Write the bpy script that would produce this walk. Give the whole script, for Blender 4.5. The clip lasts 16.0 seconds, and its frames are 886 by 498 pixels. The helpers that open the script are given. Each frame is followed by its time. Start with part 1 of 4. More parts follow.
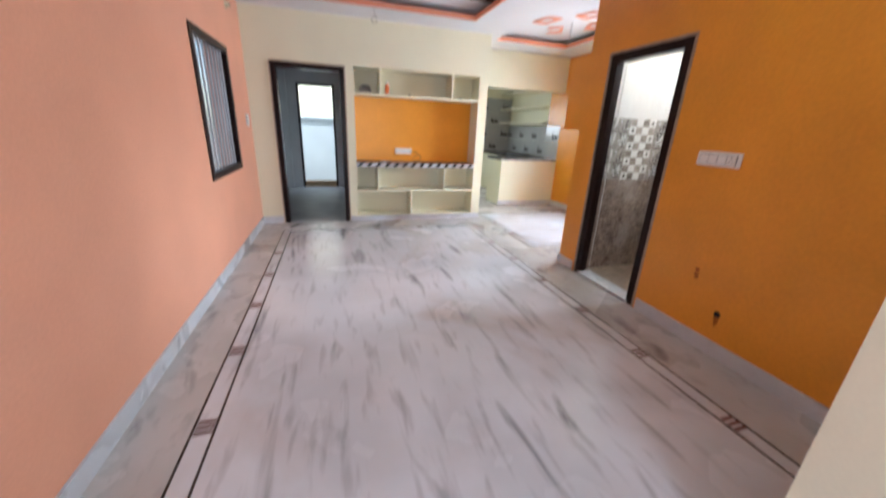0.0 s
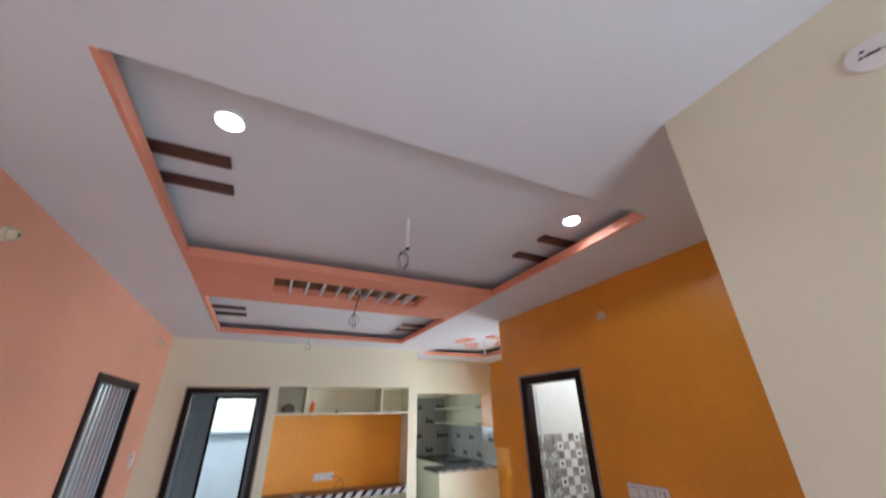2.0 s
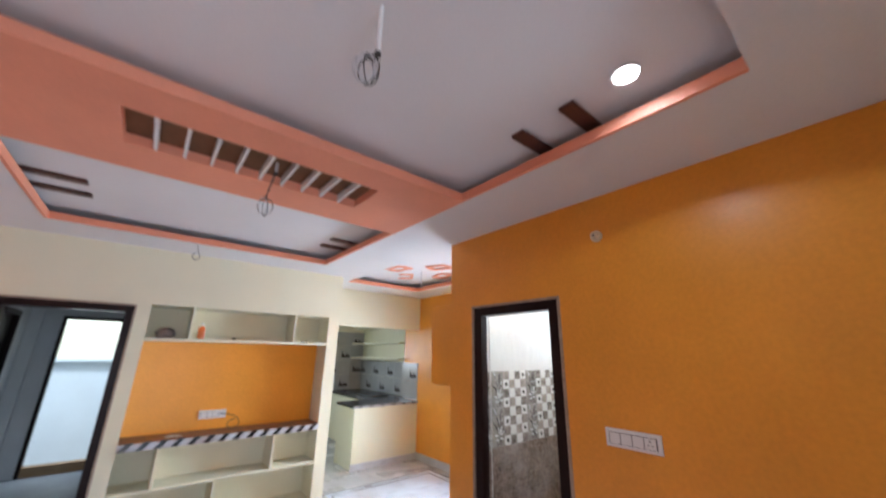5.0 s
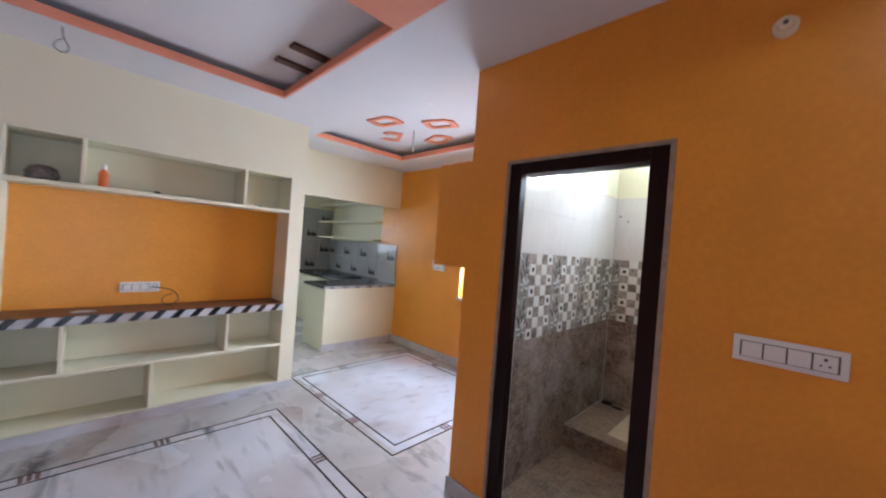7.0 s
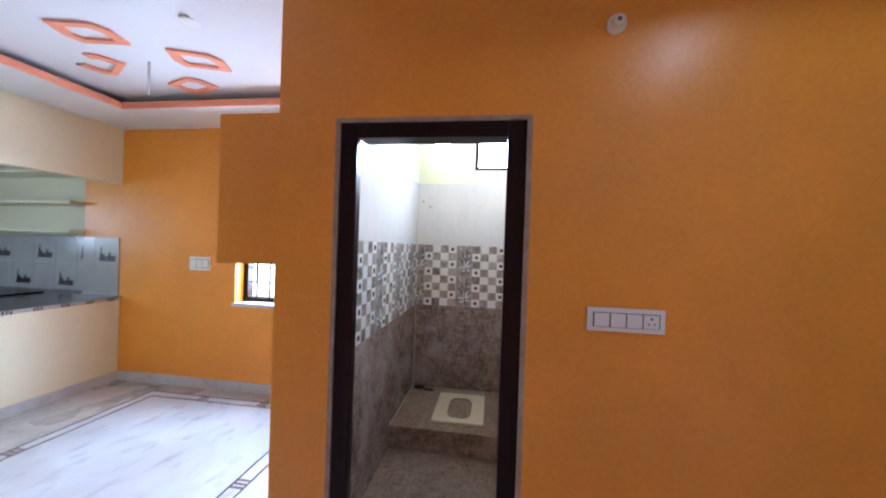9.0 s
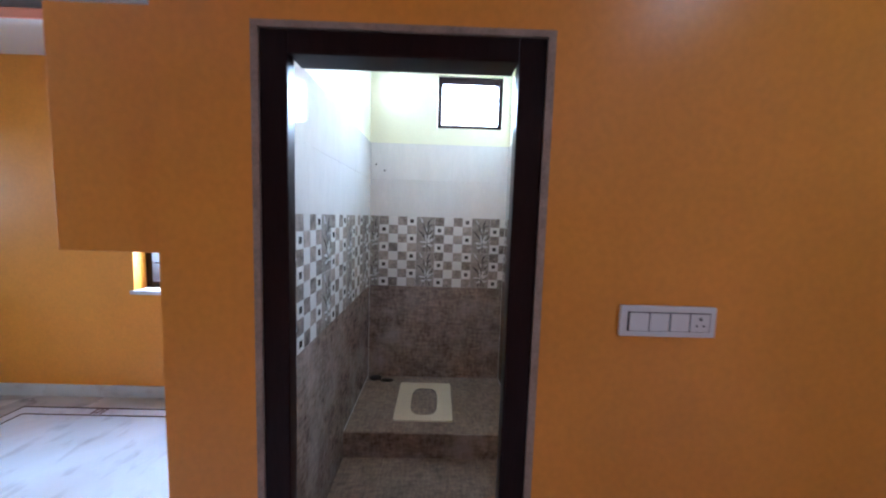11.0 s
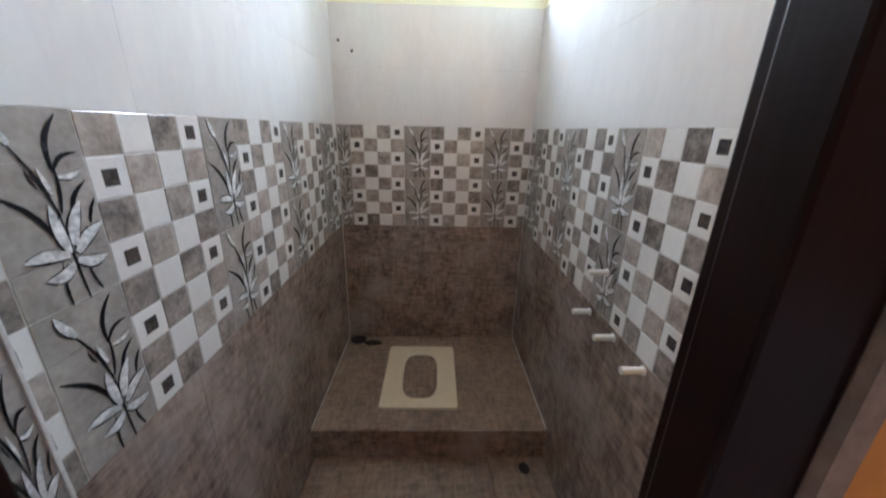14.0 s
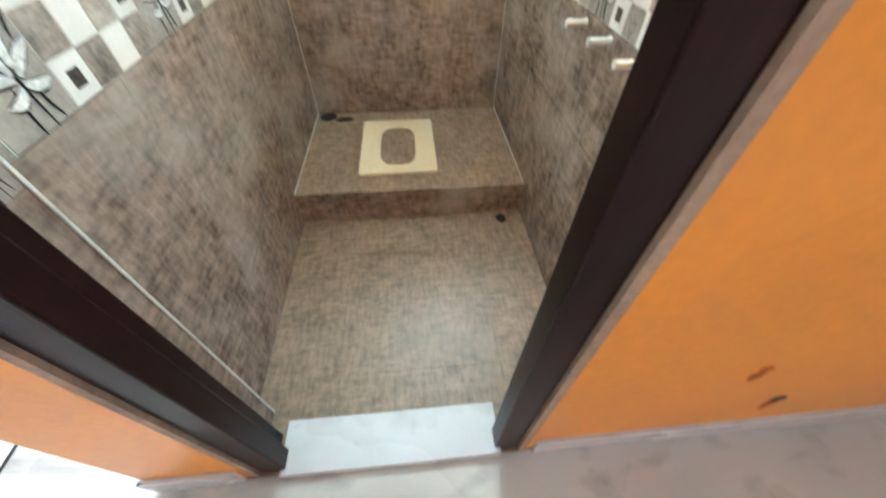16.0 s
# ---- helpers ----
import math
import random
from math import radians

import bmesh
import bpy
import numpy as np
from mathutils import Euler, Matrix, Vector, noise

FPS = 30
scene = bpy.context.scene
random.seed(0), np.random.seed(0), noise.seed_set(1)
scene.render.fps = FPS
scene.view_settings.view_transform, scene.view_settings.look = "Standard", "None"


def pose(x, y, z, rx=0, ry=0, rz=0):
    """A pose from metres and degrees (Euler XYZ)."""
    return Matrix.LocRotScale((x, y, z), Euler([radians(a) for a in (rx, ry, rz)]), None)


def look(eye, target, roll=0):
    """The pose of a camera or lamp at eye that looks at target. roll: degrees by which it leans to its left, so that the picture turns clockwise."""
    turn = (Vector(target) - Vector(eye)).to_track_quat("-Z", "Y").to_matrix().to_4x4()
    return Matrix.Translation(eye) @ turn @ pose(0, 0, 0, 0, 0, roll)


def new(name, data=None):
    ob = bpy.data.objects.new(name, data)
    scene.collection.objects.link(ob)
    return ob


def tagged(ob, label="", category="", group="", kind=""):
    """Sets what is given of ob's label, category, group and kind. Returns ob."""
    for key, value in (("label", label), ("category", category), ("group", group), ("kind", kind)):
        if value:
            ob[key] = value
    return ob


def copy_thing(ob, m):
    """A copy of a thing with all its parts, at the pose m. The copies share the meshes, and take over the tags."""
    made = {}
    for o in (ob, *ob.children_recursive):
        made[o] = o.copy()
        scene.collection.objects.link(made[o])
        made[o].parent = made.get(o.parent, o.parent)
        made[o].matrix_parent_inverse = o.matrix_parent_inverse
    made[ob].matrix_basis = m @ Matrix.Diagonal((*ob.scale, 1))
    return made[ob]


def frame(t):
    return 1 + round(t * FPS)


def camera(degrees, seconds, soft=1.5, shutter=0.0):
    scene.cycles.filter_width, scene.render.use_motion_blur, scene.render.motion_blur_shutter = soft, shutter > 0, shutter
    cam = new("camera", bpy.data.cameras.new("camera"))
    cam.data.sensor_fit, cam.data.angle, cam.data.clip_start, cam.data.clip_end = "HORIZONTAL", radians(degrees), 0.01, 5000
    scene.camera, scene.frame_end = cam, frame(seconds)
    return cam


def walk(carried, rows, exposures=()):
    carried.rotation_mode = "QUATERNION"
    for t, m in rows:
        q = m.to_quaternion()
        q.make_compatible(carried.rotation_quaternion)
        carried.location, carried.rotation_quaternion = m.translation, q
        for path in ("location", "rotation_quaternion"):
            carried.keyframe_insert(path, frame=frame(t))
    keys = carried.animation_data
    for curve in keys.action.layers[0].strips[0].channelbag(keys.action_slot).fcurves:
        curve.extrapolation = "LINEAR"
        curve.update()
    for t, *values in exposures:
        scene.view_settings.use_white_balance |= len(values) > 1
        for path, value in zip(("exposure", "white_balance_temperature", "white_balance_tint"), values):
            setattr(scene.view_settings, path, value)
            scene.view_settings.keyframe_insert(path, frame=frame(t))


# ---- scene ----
cam = camera(103.1, 16.0, soft=2.1, shutter=0.5)
PATH = [
    (0, (1.011, -5.354, 1.391), (1.573, -3.549, 0.741), 2.6),
    (0.5, (1.084, -5.326, 1.511), (1.696, -3.438, 1.265), 1.1),
    (1, (1.105, -5.36, 1.58), (1.779, -3.48, 1.689), -0.3),
    (1.5, (1.104, -5.399, 1.691), (1.88, -3.639, 2.241), 0.6),
    (2, (1.111, -5.445, 1.744), (1.902, -3.818, 2.598), -1.1),
    (2.5, (1.129, -5.473, 1.777), (1.926, -4.015, 2.89), -1.0),
    (3, (1.148, -5.441, 1.792), (1.986, -4.063, 2.973), 3.1),
    (3.5, (1.185, -5.291, 1.765), (2.065, -3.873, 2.867), 6.2),
    (4, (1.176, -5.056, 1.77), (2.129, -3.681, 2.866), 1.1),
    (4.5, (1.211, -4.799, 1.736), (2.277, -3.3, 2.522), -0.6),
    (5, (1.324, -4.561, 1.698), (2.533, -3.073, 2.267), 0.9),
    (5.2, (1.365, -4.463, 1.685), (2.627, -2.98, 2.141), 2.0),
    (7.3, (1.816, -3.493, 1.517), (3.309, -2.164, 1.443), 3.6),
    (7.5, (1.899, -3.43, 1.496), (3.513, -2.25, 1.426), 3.6),
    (8, (1.989, -3.24, 1.515), (3.86, -2.537, 1.433), 2.5),
    (8.5, (1.993, -3.157, 1.516), (3.959, -2.797, 1.444), 4.1),
    (9, (1.952, -3.095, 1.533), (3.932, -2.813, 1.525), 1.9),
    (9.5, (1.969, -2.97, 1.555), (3.969, -2.942, 1.572), 0.9),
    (9.7, (1.981, -2.94, 1.552), (3.98, -2.971, 1.548), 0.7),
    (11.8, (2.79, -2.915, 1.565), (4.775, -2.93, 1.315), 1.4),
    (12, (2.886, -2.868, 1.54), (4.872, -2.926, 1.318), 0.9),
    (12.5, (3.075, -2.86, 1.588), (5.066, -3.018, 1.494), 0.0),
    (13, (3.179, -2.901, 1.568), (5.161, -3.011, 1.321), 0.9),
    (13.5, (3.212, -2.927, 1.555), (5.162, -2.989, 1.117), 1.2),
    (14, (3.218, -2.928, 1.539), (5.112, -2.98, 0.898), 1.4),
    (14.5, (3.206, -2.926, 1.471), (5.022, -2.959, 0.631), 2.0),
    (15, (3.201, -2.927, 1.424), (4.917, -2.98, 0.397), 2.3),
    (15.5, (3.178, -2.932, 1.347), (4.739, -2.977, 0.097), 1.8),
    (16, (3.155, -2.945, 1.27), (4.482, -3.076, -0.22), 0.5),
]
walk(cam, [(t, look(eye, target, roll)) for t, eye, target, roll in PATH],
     exposures=((0, 1.0, 5950, 7), (0.5, 1.0, 5850, 6), (1.5, 0.8, 5700, 5), (2.5, 0.45, 5850, 7), (3.5, 0.45, 5850, 7), (5, 0.85, 5700, 7), (7.5, 0.4, 5550, 12), (8.5, 0.55, 5400, 12), (9, 0.75, 5100, 10), (9.7, 0.9, 4850, 8),
                (12, 0.05, 4750, 9), (12.5, 0.05, 4750, 9), (13, 0.05, 5000, 10), (14, 0.35, 5400, 10), (14.5, 1.0, 5500, 7), (15.5, 1.9, 5350, -2), (16, 2.0, 5600, -8)))

# ---- light ----
world = bpy.data.worlds.new("sky")
scene.world = world
world.use_nodes = True
_sky = world.node_tree.nodes.new("ShaderNodeTexSky")
_sky.sky_type, _sky.sun_disc = "NISHITA", False
_sky.sun_elevation, _sky.sun_rotation = radians(74), radians(190)
world.node_tree.nodes["Background"].inputs[1].default_value = 0.12
world.node_tree.links.new(_sky.outputs[0], world.node_tree.nodes["Background"].inputs[0])


def lamp(name, kind, m, energy, color=(1, 1, 1), **kw):
    d = bpy.data.lights.new(name, kind)
    d.energy, d.color = energy, color
    for k, v in kw.items():
        if k == "size":
            d.shape = "RECTANGLE"
            d.size, d.size_y = v
        elif k == "angle":
            d.angle = v
        elif k == "radius":
            d.shadow_soft_size = v
        elif k == "spread":
            d.spread = v
    ob = new(name, d)
    ob.matrix_world = m
    return ob


lamp("sun", "SUN", look((0, 0, 0), (-0.05, 0.28, -0.96)), 2.5, (1, 0.95, 0.88), angle=radians(0.5))
# sky light in the openings; the entrance one is an assumed, unseen source
lamp("fill_at_assumed_entrance", "AREA", look((1.65, -7.28, 1.25), (1.2, -6, 1.15)), 30, (0.80, 0.90, 1), size=(0.95, 2.1))
lamp("sky_at_dining_window", "AREA", look((5.62, -1.05, 1.47), (4.5, -1.05, 0.75)), 108, (0.82, 0.91, 1), size=(1.05, 1.15))
lamp("sky_at_bathroom_window", "AREA", look((5.62, -3.17, 2.5), (4.6, -3.17, 2.1)), 52, (0.86, 0.93, 1), size=(0.46, 0.36))
# extra lamp above the open yard, out of view, lifts yard and back room
lamp("fill_over_yard", "AREA", look((0.7, 3.85, 3.35), (0.7, 3.8, 0)), 58, (0.90, 0.95, 1), size=(2.6, 0.8))
# added fill that brightens the kitchen; no window is known there
lamp("kitchen_fill", "AREA", look((3.6, 3.6, 1.7), (3.6, 2.4, 1.0)), 15, (0.88, 0.94, 1), size=(0.9, 0.8))

# ---- materials ----


def mat(name, color, rough=0.6, metal=0.0, vary=0.08, scale=4.0, fine=60.0, bump=0.02, tint=None, emit=0.0, rnd=0.0, spec=0.5, stretch=(1, 1, 1), dust=None):
    """A paint or stone with blotches, fine grain and relief."""
    m = bpy.data.materials.new(name)
    m.use_nodes = True
    nt = m.node_tree
    n, l = nt.nodes, nt.links
    b = n["Principled BSDF"]
    b.inputs["Roughness"].default_value, b.inputs["Metallic"].default_value = rough, metal
    b.inputs["Specular IOR Level"].default_value = spec
    tc = n.new("ShaderNodeTexCoord")
    mp = n.new("ShaderNodeMapping")
    mp.inputs["Scale"].default_value = stretch
    geo = n.new("ShaderNodeNewGeometry")
    l.new(geo.outputs["Position"], mp.inputs[0])
    a = n.new("ShaderNodeTexNoise")
    a.inputs["Scale"].default_value, a.inputs["Detail"].default_value = scale, 5
    f = n.new("ShaderNodeTexNoise")
    f.inputs["Scale"].default_value, f.inputs["Detail"].default_value = fine, 4
    l.new(mp.outputs[0], a.inputs[0])
    l.new(mp.outputs[0], f.inputs[0])
    mixn = n.new("ShaderNodeMix")
    mixn.data_type = "FLOAT"
    mixn.inputs[0].default_value = 0.4
    l.new(a.outputs[0], mixn.inputs[2])
    l.new(f.outputs[0], mixn.inputs[3])
    fac = mixn.outputs[0]
    if rnd:
        oi = n.new("ShaderNodeObjectInfo")
        mr = n.new("ShaderNodeMath")
        mr.operation = "MULTIPLY_ADD"
        mr.inputs[1].default_value, mr.inputs[2].default_value = rnd, -rnd / 2
        l.new(oi.outputs["Random"], mr.inputs[0])
        ad = n.new("ShaderNodeMath")
        l.new(fac, ad.inputs[0])
        l.new(mr.outputs[0], ad.inputs[1])
        fac = ad.outputs[0]
    ramp = n.new("ShaderNodeValToRGB")
    ramp.color_ramp.elements[0].position, ramp.color_ramp.elements[1].position = 0.3, 0.7
    lo = tint or tuple(c * (1 - vary * 2) for c in color)
    hi = tuple(min(1, c * (1 + vary)) for c in color)
    ramp.color_ramp.elements[0].color, ramp.color_ramp.elements[1].color = (*lo, 1), (*hi, 1)
    l.new(fac, ramp.inputs[0])
    if dust:
        dn = n.new("ShaderNodeTexNoise")
        dn.inputs["Scale"].default_value, dn.inputs["Detail"].default_value = 3.0, 7
        l.new(geo.outputs["Position"], dn.inputs[0])
        dr = n.new("ShaderNodeMapRange")
        dr.inputs[1].default_value, dr.inputs[2].default_value, dr.inputs[4].default_value = 0.47, 0.72, 0.8
        l.new(dn.outputs[0], dr.inputs[0])
        dx = n.new("ShaderNodeMix")
        dx.data_type = "RGBA"
        dx.inputs[7].default_value = (*dust, 1)
        l.new(dr.outputs[0], dx.inputs[0])
        l.new(ramp.outputs[0], dx.inputs[6])
        l.new(dx.outputs[2], b.inputs["Base Color"])
    else:
        l.new(ramp.outputs[0], b.inputs["Base Color"])
    if bump:
        bp = n.new("ShaderNodeBump")
        bp.inputs["Strength"].default_value, bp.inputs["Distance"].default_value = min(1, bump * 10), 0.004
        l.new(f.outputs[0], bp.inputs["Height"])
        l.new(bp.outputs[0], b.inputs["Normal"])
    if emit:
        b.inputs["Emission Color"].default_value = (1, 1, 1, 1)
        b.inputs["Emission Strength"].default_value = emit
    return m


def marble(name, stretch, base=(0.66, 0.67, 0.71), vein=(0.12, 0.11, 0.13), stain=(0.36, 0.29, 0.26), amount=0.60, rough=0.22):
    """Polished pale stone with long dark streaks and brownish clouds."""
    m = bpy.data.materials.new(name)
    m.use_nodes = True
    n, l = m.node_tree.nodes, m.node_tree.links
    b = n["Principled BSDF"]
    geo = n.new("ShaderNodeNewGeometry")
    mp = n.new("ShaderNodeMapping")
    mp.inputs["Scale"].default_value = stretch
    mp.inputs["Rotation"].default_value = (0, 0, radians(7))
    l.new(geo.outputs["Position"], mp.inputs[0])

    def noise_at(scale, detail, warp, src):
        q = n.new("ShaderNodeTexNoise")
        q.inputs["Scale"].default_value, q.inputs["Detail"].default_value, q.inputs["Distortion"].default_value = scale, detail, warp
        l.new(src, q.inputs[0])
        return q.outputs[0]

    def band(src, p0, p1):
        r = n.new("ShaderNodeMapRange")
        r.inputs[1].default_value, r.inputs[2].default_value = p0, p1
        l.new(src, r.inputs[0])
        return r.outputs[0]

    def blend(fac, c0, c1):
        x = n.new("ShaderNodeMix")
        x.data_type = "RGBA"
        l.new(fac, x.inputs[0])
        for c, i in ((c0, 6), (c1, 7)):
            if isinstance(c, tuple):
                x.inputs[i].default_value = (*c, 1)
            else:
                l.new(c, x.inputs[i])
        return x.outputs[2]

    clouds = band(noise_at(1.3, 5, 0.4, geo.outputs["Position"]), 0.42, 0.72)
    c = blend(clouds, base, tuple(v * 0.78 for v in base))
    c = blend(band(noise_at(0.8, 6, 0.8, geo.outputs["Position"]), 0.55, 0.8), c, stain)
    s1 = band(noise_at(3.2, 6, 0.7, mp.outputs[0]), amount, amount + 0.16)
    c = blend(s1, c, vein)
    s2 = band(noise_at(9, 4, 0.3, mp.outputs[0]), 0.55, 0.95)
    c = blend(s2, c, tuple(v * 1.8 for v in vein))
    l.new(c, b.inputs["Base Color"])
    rr = n.new("ShaderNodeMapRange")
    rr.inputs[3].default_value, rr.inputs[4].default_value = rough * 0.8, rough * 1.5
    l.new(clouds, rr.inputs[0])
    l.new(rr.outputs[0], b.inputs["Roughness"])
    return m


M_ORANGE = mat("orange_paint", (0.78, 0.318, 0.024), 0.36, vary=0.07, scale=2.2, fine=45, bump=0.02)
M_PEACH = mat("peach_paint", (0.77, 0.365, 0.235), 0.5, vary=0.06, scale=1.6, fine=70, bump=0.015)
M_CREAM = mat("cream_paint", (0.76, 0.735, 0.565), 0.6, vary=0.03, scale=2, fine=80, bump=0.01)
M_WHITE = mat("ceiling_white", (0.74, 0.74, 0.76), 0.75, vary=0.03, scale=1.5, fine=90, bump=0.008)
M_TRIM = mat("coral_trim_paint", (0.80, 0.32, 0.20), 0.55, vary=0.05, scale=3, fine=80)
M_SLAT = mat("walnut_laminate", (0.09, 0.028, 0.018), 0.35, vary=0.25, scale=6, fine=40, stretch=(1, 12, 1))
M_BROWN = mat("brown_backing", (0.20, 0.085, 0.035), 0.6, vary=0.15, scale=8, fine=60)
M_FRAME = mat("dark_door_wood", (0.018, 0.008, 0.007), 0.3, vary=0.2, spec=0.12, scale=5, fine=30, stretch=(6, 6, 0.6), bump=0.004)
M_PLASTER = mat("bare_plaster_edge", (0.38, 0.29, 0.22), 0.85, vary=0.2, scale=12, fine=90, bump=0.06)
M_FLOOR = marble("floor_marble", (1.6, 0.28, 1), vein=(0.09, 0.085, 0.10), stain=(0.40, 0.31, 0.26))
M_FLOOR2 = marble("dining_floor_marble", (0.5, 1.2, 1), base=(0.60, 0.635, 0.70), amount=0.66, rough=0.36)
M_FLOORB = marble("border_marble", (1.1, 0.5, 1), base=(0.52, 0.51, 0.50), vein=(0.10, 0.09, 0.09), stain=(0.30, 0.24, 0.19), amount=0.60, rough=0.28)
M_SKIRT = marble("skirting_marble", (0.5, 0.5, 1), base=(0.58, 0.60, 0.64), amount=0.7, rough=0.3)
M_INLAY = mat("black_granite_inlay", (0.02, 0.018, 0.02), 0.25, vary=0.3)
M_INLAY2 = mat("red_granite_inlay", (0.13, 0.05, 0.04), 0.3, vary=0.3, fine=120)
M_GRANITE = mat("dark_granite", (0.035, 0.033, 0.038), 0.2, vary=0.5, scale=40, fine=220, bump=0)
M_SWITCH = mat("white_switch_plastic", (0.78, 0.78, 0.76), 0.35, vary=0.02, bump=0)
M_GROOVE = mat("dark_gap", (0.08, 0.08, 0.08), 0.6, vary=0.1, bump=0)
M_WIRE = mat("wire_insulation", (0.05, 0.045, 0.04), 0.5, vary=0.3, bump=0)
M_PIPE = mat("white_pvc", (0.8, 0.8, 0.8), 0.4, vary=0.03, bump=0)
M_LED = mat("led_diffuser", (0.9, 0.9, 0.9), 0.5, vary=0, bump=0, emit=12)
M_GLOBE = mat("lamp_globe", (0.9, 0.9, 0.9), 0.5, vary=0, bump=0, emit=4.5)
M_SILLWOOD = mat("light_sill_wood", (0.36, 0.22, 0.10), 0.5, vary=0.2, scale=8, fine=60, stretch=(1, 10, 10))
M_BARS = mat("painted_window_bars", (0.55, 0.55, 0.58), 0.4, vary=0.08, bump=0.01)
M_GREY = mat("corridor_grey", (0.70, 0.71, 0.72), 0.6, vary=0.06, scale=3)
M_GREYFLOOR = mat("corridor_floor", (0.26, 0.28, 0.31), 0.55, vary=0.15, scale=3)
M_BLUE = mat("pale_blue_wall", (0.60, 0.68, 0.74), 0.6, vary=0.05, scale=2)
M_TILEG = mat("grey_mosaic_tile", (0.36, 0.315, 0.28), 0.22, vary=0.33, scale=26, fine=90, bump=0.01, rnd=0.25)
M_TILEW = mat("white_mosaic_tile", (0.74, 0.73, 0.71), 0.18, vary=0.05, scale=15, fine=90, bump=0.004, rnd=0.1)
M_TILED = mat("dark_square_inset", (0.085, 0.072, 0.065), 0.25, vary=0.3, scale=60, fine=120, bump=0)
M_PANEL = mat("flower_panel_tile", (0.36, 0.33, 0.30), 0.22, vary=0.22, scale=14, fine=80, bump=0.01, rnd=0.1)
M_STEM = mat("dark_stem_print", (0.018, 0.018, 0.02), 0.25, vary=0.2, bump=0)
M_PETAL = mat("pale_petal_print", (0.72, 0.72, 0.72), 0.25, vary=0.3, scale=60, fine=120, bump=0)


def woven(name, light, dark, rough, along, across, dusty=None, rnd=0.2):
    """Glazed tile printed like woven cloth: crossing streaks in two directions, with clouds of dried dust."""
    m = bpy.data.materials.new(name)
    m.use_nodes = True
    n, l = m.node_tree.nodes, m.node_tree.links
    b = n["Principled BSDF"]
    geo = n.new("ShaderNodeNewGeometry")

    def layer(stretch, scale, detail=4):
        mp = n.new("ShaderNodeMapping")
        mp.inputs["Scale"].default_value = stretch
        l.new(geo.outputs["Position"], mp.inputs[0])
        q = n.new("ShaderNodeTexNoise")
        q.inputs["Scale"].default_value, q.inputs["Detail"].default_value, q.inputs["Roughness"].default_value = scale, detail, 0.62
        l.new(mp.outputs[0], q.inputs[0])
        return q.outputs[0]

    def join(op, p, q):
        k = n.new("ShaderNodeMath")
        k.operation = op
        for i, v in enumerate((p, q)):
            if isinstance(v, float):
                k.inputs[i].default_value = v
            else:
                l.new(v, k.inputs[i])
        return k.outputs[0]

    weave = join("ADD", join("MULTIPLY", layer(along, 12), 0.5), join("MULTIPLY", layer(across, 12), 0.5))
    weave = join("ADD", join("MULTIPLY", weave, 0.72), join("MULTIPLY", layer((1, 1, 1), 9, 7), 0.28))
    oi = n.new("ShaderNodeObjectInfo")
    weave = join("ADD", weave, join("MULTIPLY", join("SUBTRACT", oi.outputs["Random"], 0.5), rnd * 0.12))
    ramp = n.new("ShaderNodeValToRGB")
    ramp.color_ramp.elements[0].position, ramp.color_ramp.elements[1].position = 0.39, 0.61
    ramp.color_ramp.elements[0].color, ramp.color_ramp.elements[1].color = (*dark, 1), (*light, 1)
    l.new(weave, ramp.inputs[0])
    col = ramp.outputs[0]
    if dusty:
        dr = n.new("ShaderNodeMapRange")
        dr.inputs[1].default_value, dr.inputs[2].default_value, dr.inputs[4].default_value = 0.48, 0.70, 0.72
        l.new(layer((1, 1, 1), 2.6, 7), dr.inputs[0])
        dx = n.new("ShaderNodeMix")
        dx.data_type = "RGBA"
        dx.inputs[7].default_value = (*dusty, 1)
        l.new(dr.outputs[0], dx.inputs[0])
        l.new(col, dx.inputs[6])
        col = dx.outputs[2]
    l.new(col, b.inputs["Base Color"])
    b.inputs["Roughness"].default_value = rough
    bp = n.new("ShaderNodeBump")
    bp.inputs["Strength"].default_value, bp.inputs["Distance"].default_value = 0.25, 0.002
    l.new(weave, bp.inputs["Height"])
    l.new(bp.outputs[0], b.inputs["Normal"])
    return m


M_LOWER = woven("brown_wall_tile", (0.37, 0.29, 0.24), (0.105, 0.075, 0.060), 0.2, (1.2, 1.2, 4.2), (3.4, 3.4, 1.3), dusty=(0.43, 0.39, 0.36))
M_BFLOOR = woven("brown_floor_tile", (0.34, 0.25, 0.178), (0.13, 0.092, 0.066), 0.42, (1.3, 4.2, 1), (3.6, 1.3, 1))
M_UPPER = mat("white_wall_tile", (0.70, 0.69, 0.68), 0.06, vary=0.04, scale=10, fine=60, bump=0.003, rnd=0.06, stretch=(1, 1, 0.3))
M_GROUT = mat("pale_grout", (0.62, 0.60, 0.58), 0.8, vary=0.15, scale=20, fine=100)
M_DGROUT = mat("brown_grout", (0.16, 0.12, 0.10), 0.8, vary=0.15, scale=20, fine=100)
M_BATHPAINT = mat("pale_yellow_paint", (0.80, 0.79, 0.60), 0.6, vary=0.03, scale=2, fine=80, bump=0.01)
M_PAN = mat("cream_ceramic", (0.74, 0.65, 0.47), 0.15, vary=0.04, scale=5, fine=40, bump=0)
M_BOWL = mat("stained_ceramic_bowl", (0.24, 0.22, 0.18), 0.25, vary=0.2, scale=12, fine=60, bump=0)
M_CHROME = mat("white_pipe_cap", (0.72, 0.72, 0.70), 0.3, vary=0.05, bump=0)
M_DIRT = mat("dark_stain", (0.018, 0.015, 0.013), 0.85, vary=0.4, scale=30)
M_RUST = mat("rusty_mark", (0.42, 0.11, 0.015), 0.8, vary=0.3, scale=30)
